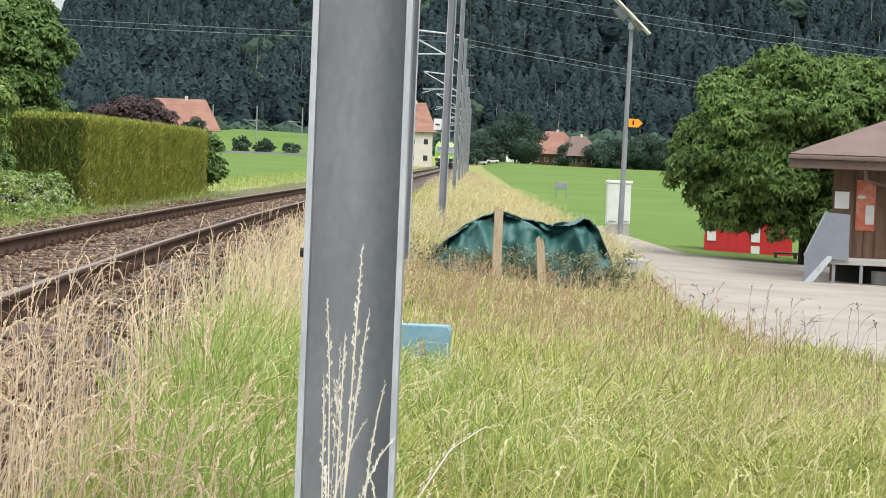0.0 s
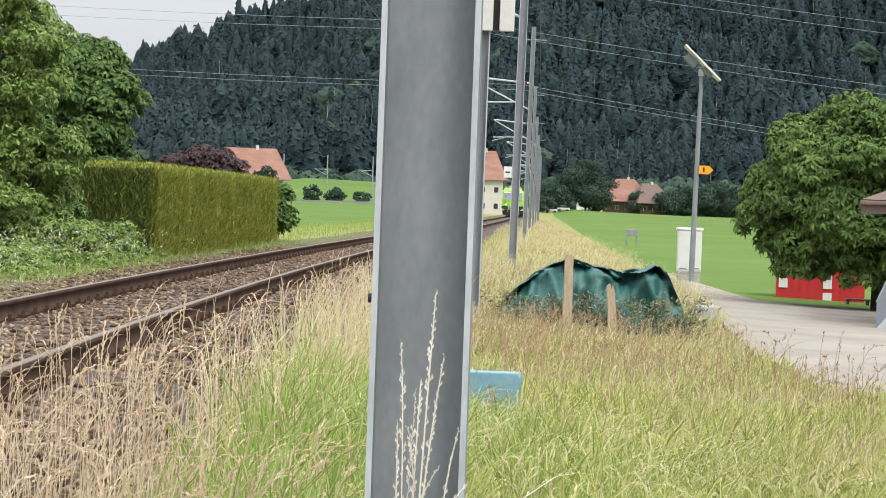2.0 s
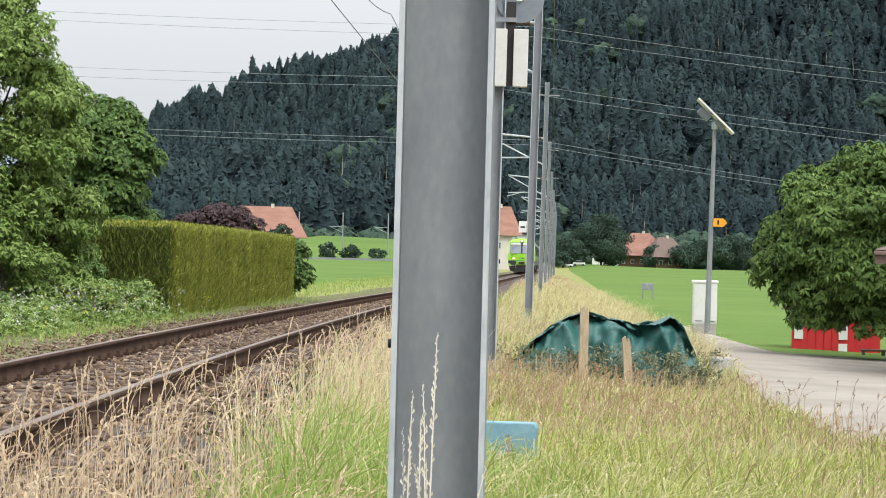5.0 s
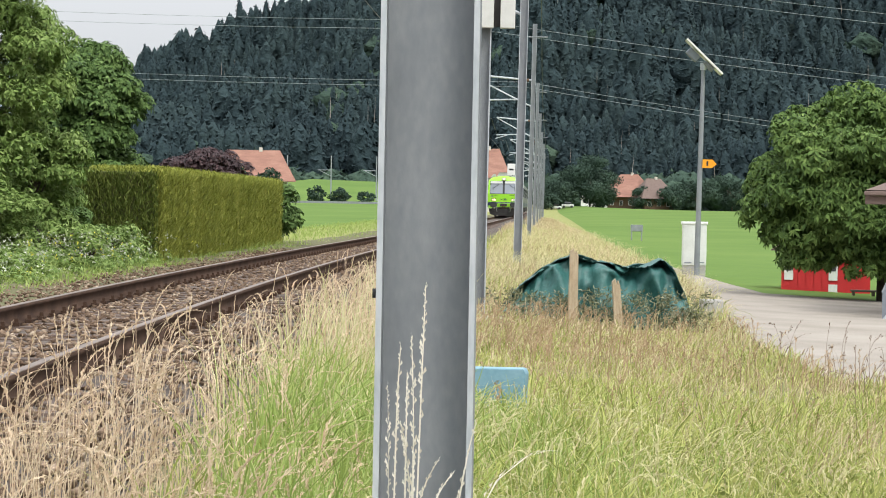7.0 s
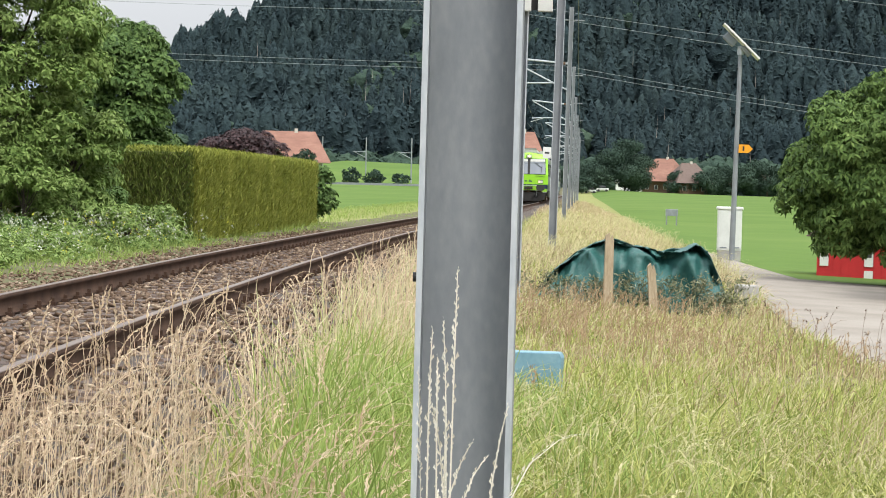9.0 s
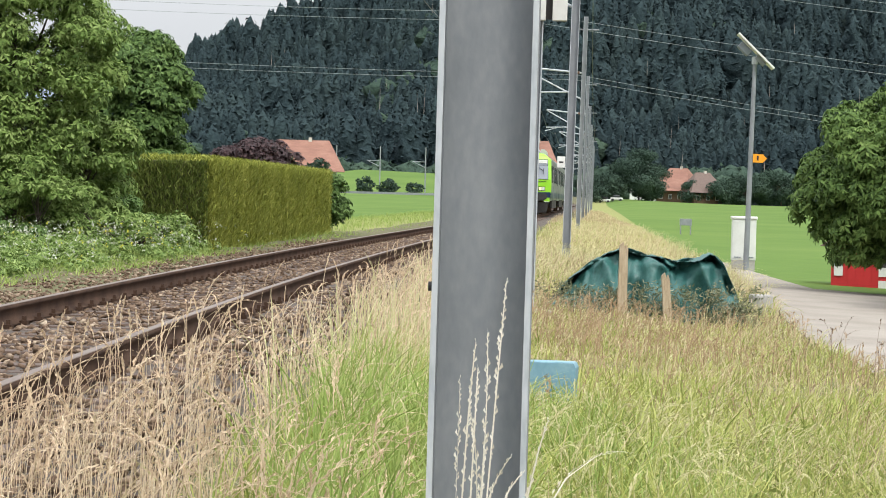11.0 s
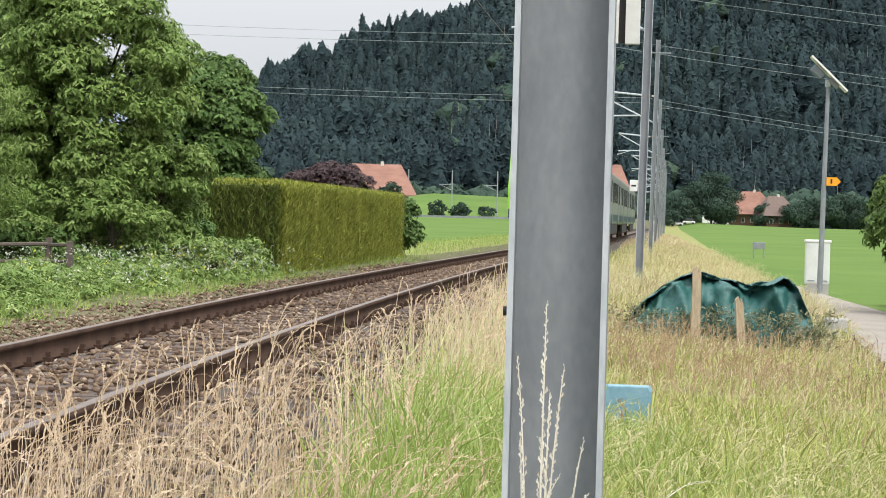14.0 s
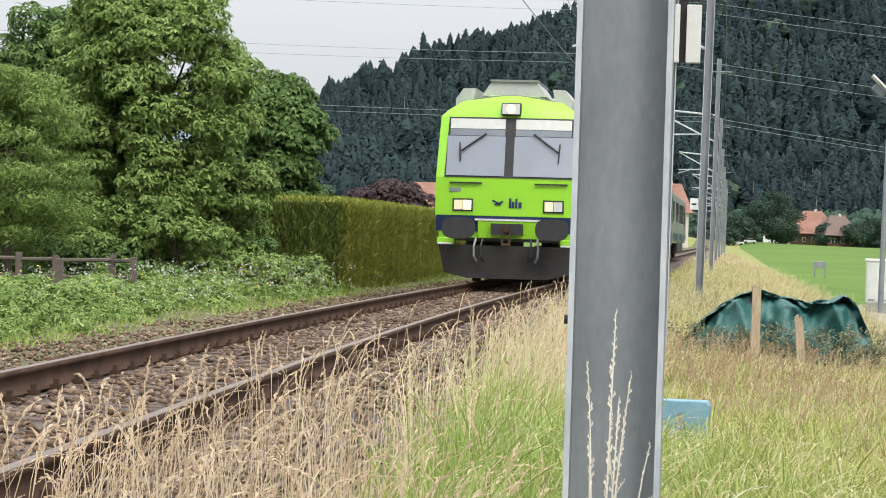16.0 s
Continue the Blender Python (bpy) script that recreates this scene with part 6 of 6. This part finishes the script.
    d = part("door", boxed(1.35, 2.35, -0.05, -0.025, fl, 2.15, bevel=0.01), M_FENCE, ob, "dark plank door")
    part("barrel", rod(bmesh.new(), (0.92, -0.9, 0.0), (0.92, -0.9, 0.30), 0.16, seg=18), M_CONCRETE, ob, "grey tub under the platform")
    # small red hut beyond the tree
    hut = empty("red_hut", pose(7.58, 62.5, -1.36, 0, 0, -6.9), "bright red boarded hut with small white-framed windows", "hut")
    w = part("wall", boxed(-1.05, 1.15, 0, 1.8, 0, 1.3), M_RED, hut, "bright red boarded wall")
    for i in range(11):
        part("board", boxed(-1.045 + i * 0.2, -0.86 + i * 0.2, -0.02, -0.002, 0.02, 1.28), M_RED, w)
    for x in (-0.98, 0.12):
        wd = part("window", boxed(x, x + 0.22, -0.05, -0.022, 0.55, 1.2), M_WHITE, hut, "white framed window")
        part("pane", boxed(x + 0.04, x + 0.18, -0.058, -0.051, 0.78, 1.16), M_DARKGLASS, wd, "dark pane")
    part("door", boxed(0.12, 0.34, -0.05, -0.022, 0.02, 0.45), M_WHITE, hut, "white hatch")
    part("roof", prism(bmesh.new(), [(-1.35, 1.28), (1.45, 1.28), (0.05, 2.1)], "y", -0.25, 2.0), M_BROWN_ROOF, hut, "brown pitched roof")
    for x in (8.3, 9.0, 9.8):
        b = empty("low_bench", pose(x, 60.5, -1.22), "low dark timber bench beside the hut", "bench", "benches by the hut")
        part("seat", boxed(-0.3, 0.3, -0.12, 0.12, 0.2, 0.25, bevel=0.01), M_FENCE, b)
        for s in (-1, 1):
            part("leg", boxed(s * 0.24 - 0.03, s * 0.24 + 0.03, -0.1, 0.1, -0.05, 0.2), M_FENCE, b)
    pan = empty("yellow_board", pose(10.6, 66, -1.2), "pale yellow notice board behind the tree", "sign")
    part("panel", boxed(-0.42, 0.42, -0.03, 0.03, 0.5, 1.5, bevel=0.01), M_PLASTER, pan)
    for s in (-1, 1):
        part("post", boxed(s * 0.45 - 0.03, s * 0.45 + 0.03, -0.03, 0.03, -0.1, 1.5), M_FENCE, pan)


# ------------------------------------------------------------------ far houses
def house(name, x, y, w, dep, eave, ridge, mat, label, turn=0.0, hip=0.35, lower=M_PLASTER, overhang=1.0, rows=2):
    zg = ground_at(x, y)
    ob = empty(name, pose(x, y, zg, 0, 0, turn), label, "house", "far houses")
    part("wall", boxed(-w / 2, w / 2, -dep / 2, dep / 2, -0.5, eave), lower, ob)
    bm = bmesh.new()
    o = overhang
    c = [bm.verts.new(p) for p in ((-w / 2 - o, -dep / 2 - o, eave - 0.4), (w / 2 + o, -dep / 2 - o, eave - 0.4), (w / 2 + o, dep / 2 + o, eave - 0.4), (-w / 2 - o, dep / 2 + o, eave - 0.4))]
    k = w / 2 * (1 - hip)
    r = [bm.verts.new((-k, 0, ridge)), bm.verts.new((k, 0, ridge))]
    for f in ((c[0], c[1], r[1], r[0]), (c[1], c[2], r[1]), (c[2], c[3], r[0], r[1]), (c[3], c[0], r[0]), (c[3], c[2], c[1], c[0])):
        bm.faces.new(f)
    bmesh.ops.recalc_face_normals(bm, faces=bm.faces)
    roof = part("roof", bm, mat, ob, "red tiled roof")
    part("chimney", boxed(k * 0.2, k * 0.2 + 0.6, -0.3, 0.3, ridge - 1.2, ridge + 0.5), M_PLASTER, roof)
    n = max(2, int(w / 2.6))
    for j in range(rows):
        for i in range(n):
            xx = -w / 2 + (i + 0.5) * w / n
            z = 0.9 + j * (eave - 0.6) / rows
            wd = part("window", boxed(xx - 0.55, xx + 0.55, -dep / 2 - 0.06, -dep / 2 + 0.02, z, z + 1.25), M_WHITE, ob)
            part("pane", boxed(xx - 0.45, xx + 0.45, -dep / 2 - 0.09, -dep / 2 - 0.062, z + 0.08, z + 1.17), M_DARKGLASS, wd)
    return ob


def make_houses(lumps):
    house("farmhouse", -49.4, 455, 12.2, 9, 5.3, 10.6, M_TILE, "farmhouse with a red hipped roof behind the hedge", 6, 0.22, M_PLASTER, 1.6)
    house("farmhouse", -7.8, 500, 8.0, 9, 7.1, 12.6, M_TILE, "cream farmhouse with a red roof beside the line", 8, 0.25, M_PLASTER, 0.8)
    house("farmhouse", 29.8, 700, 8.5, 10, 3.6, 9.6, M_TILE, "dark timber farmhouse with a broad red roof", -28, 0.35, M_DARKWOOD, 1.8, 1)
    house("farmhouse", 36.2, 693, 8.4, 8, 3.4, 8.6, M_BROWN_ROOF, "timber wing with a brown-red hipped roof", 20, 0.5, M_DARKWOOD, 1.4, 1)
    house("white_shed", 18.2, 690, 4.2, 4, 2.6, 4.3, M_SILVER, "small white shed beside the farm", 0, 0.2, M_WHITE, 0.3, 1)
    house("white_shed", 22.6, 691, 1.6, 2, 4.2, 4.9, M_SILVER, "narrow white hut beside the farm", 0, 0.2, M_WHITE, 0.2, 1)
    rng = np.random.default_rng(81)

    def far_tree(x, y, h, w, lab, dark=False):
        r = np.random.default_rng(int(abs(x * 10) + y))
        zg = ground_at(x, y)
        bl = clump_blobs(r, h * 0.48, w / 2, w / 2, h * 0.50, 30, (0.28, 0.5), -0.97)
        tree("field_tree", x, y, 0.02 * h, h * 0.5, bl, 5.0, 0.6, M_DECID, lab, int(abs(x * 7) + y), shell=0.5)

    for x, y, h, w in ((17.6, 655, 13.5, 14), (9.0, 650, 8, 11), (41.0, 690, 7, 8), (33.0, 690, 6.5, 6), (6.2, 640, 5, 7), (50, 720, 9, 14), (62, 740, 11, 16), (-58, 452, 8, 5), (-44, 430, 8.2, 5), (-50.5, 430, 9.2, 6)):
        far_tree(x, y, h, w, "broad green tree beside the farm")
    for x, y, h, w in ((-43.0, 585, 3.6, 5), (-37.0, 585, 2.8, 5), (-49, 590, 3.6, 5)):
        far_tree(x, y, h, w, "round dark bush on the meadow")
    for x in (-46.4, -35.4, -57.0):
        zg = ground_at(x, 600)
        p = empty("far_mast", pose(x, 600, zg), "thin pale catenary mast across the meadow", "mast", "far masts")
        part("shaft", rod(bmesh.new(), (0, 0, -0.5), (0, 0, 12.5 - zg), 0.17, 0.13, 8), M_WIRE, p)
        part("arm", rod(bmesh.new(), (0, 0, 9.0 - zg), (-3.2, 0, 9.0 - zg), 0.09, seg=6), M_WIRE, p)
        part("stay", rod(bmesh.new(), (0, 0, 7.6 - zg), (-2.8, 0, 8.9 - zg), 0.07, seg=6), M_WIRE, p)
    # crash barrier of the far road
    v = boxed(-75, -14, 569.9, 570.1, 0, 0.5)
    z = ground_at(-40, 570)
    b = part("road_barrier", v, M_ZINC, None)
    b.matrix_basis = pose(0, 0, z + 0.35)
    tagged(b, "long grey crash barrier along the far road", "barrier")
    # parked vehicles by the farm
    for x, y, lab, mat in ((8.4, 640, "small white car parked beside the line", M_WHITE), (11.6, 642, "small white trailer parked beside the farm", M_BLIND)):
        zg = ground_at(x, y)
        c = empty("parked_car", pose(x, y, zg), lab, "car", "parked vehicles")
        part("body", boxed(-1.6, 1.6, -0.8, 0.8, 0.35, 0.95, bevel=0.15), mat, c)
        part("cabin", boxed(-0.9, 0.9, -0.75, 0.75, 0.9, 1.6, bevel=0.2), M_DARKGLASS, c, "dark windows")
        for s in (-1, 1):
            part("wheel", rod(bmesh.new(), (s * 1.0, -0.85, 0.33), (s * 1.0, 0.85, 0.33), 0.33, seg=14), M_BLACK, c)


# ------------------------------------------------------------------ single stalks before the mast, swaying
def make_stalks():
    rng = np.random.default_rng(91)
    out = []
    for x, y, h, bend in ((-0.215, 5.6, 1.47, 0.01), (-0.245, 5.65, 1.36, 0.04), (-0.20, 5.7, 1.28, 0.12), (-0.235, 5.55, 1.18, 0.03), (-0.26, 5.7, 1.10, 0.10), (-0.19, 5.6, 1.30, 0.2),
                          (-0.24, 5.75, 1.04, 0.14), (-0.225, 5.6, 1.40, 0.05), (-0.21, 5.7, 1.15, 0.28), (-0.25, 5.6, 1.24, 0.02), (-0.20, 5.8, 1.0, 0.2), (-0.29, 5.7, 1.12, 0.08), (-0.13, 5.65, 1.02, 0.12),
                          (-0.23, 5.62, 1.33, 0.07), (-0.17, 5.6, 1.2, 0.05)):
        one = np.array([0.0])
        s = stalks(rng, one, one, one, np.array([h]), np.array([0.0050]), np.array([bend]), M_STRAW, "grass_stalk", "tall pale grass stalk with an open seed head", head=0.36, fluff=1.5, flake=0.022, nod=0.9, scales=44)
        del s["kind"]
        tagged(s, "", "grass", "stalks before the mast")
        s.matrix_basis = pose(x, y, ground_at(x, y))
        out.append((s, x, y))
    return out


make_ground()
make_hill()
LUMPS = make_forest()
make_road()
make_track()
make_masts()
make_wires()
make_houses(LUMPS)
make_shed()
make_hedge()
make_trees()
fence()
make_trailer()
make_tarp()
make_lamp()
TRAIN = make_train()
make_grass()
STALKS = make_stalks()
make_ballast()
motions()
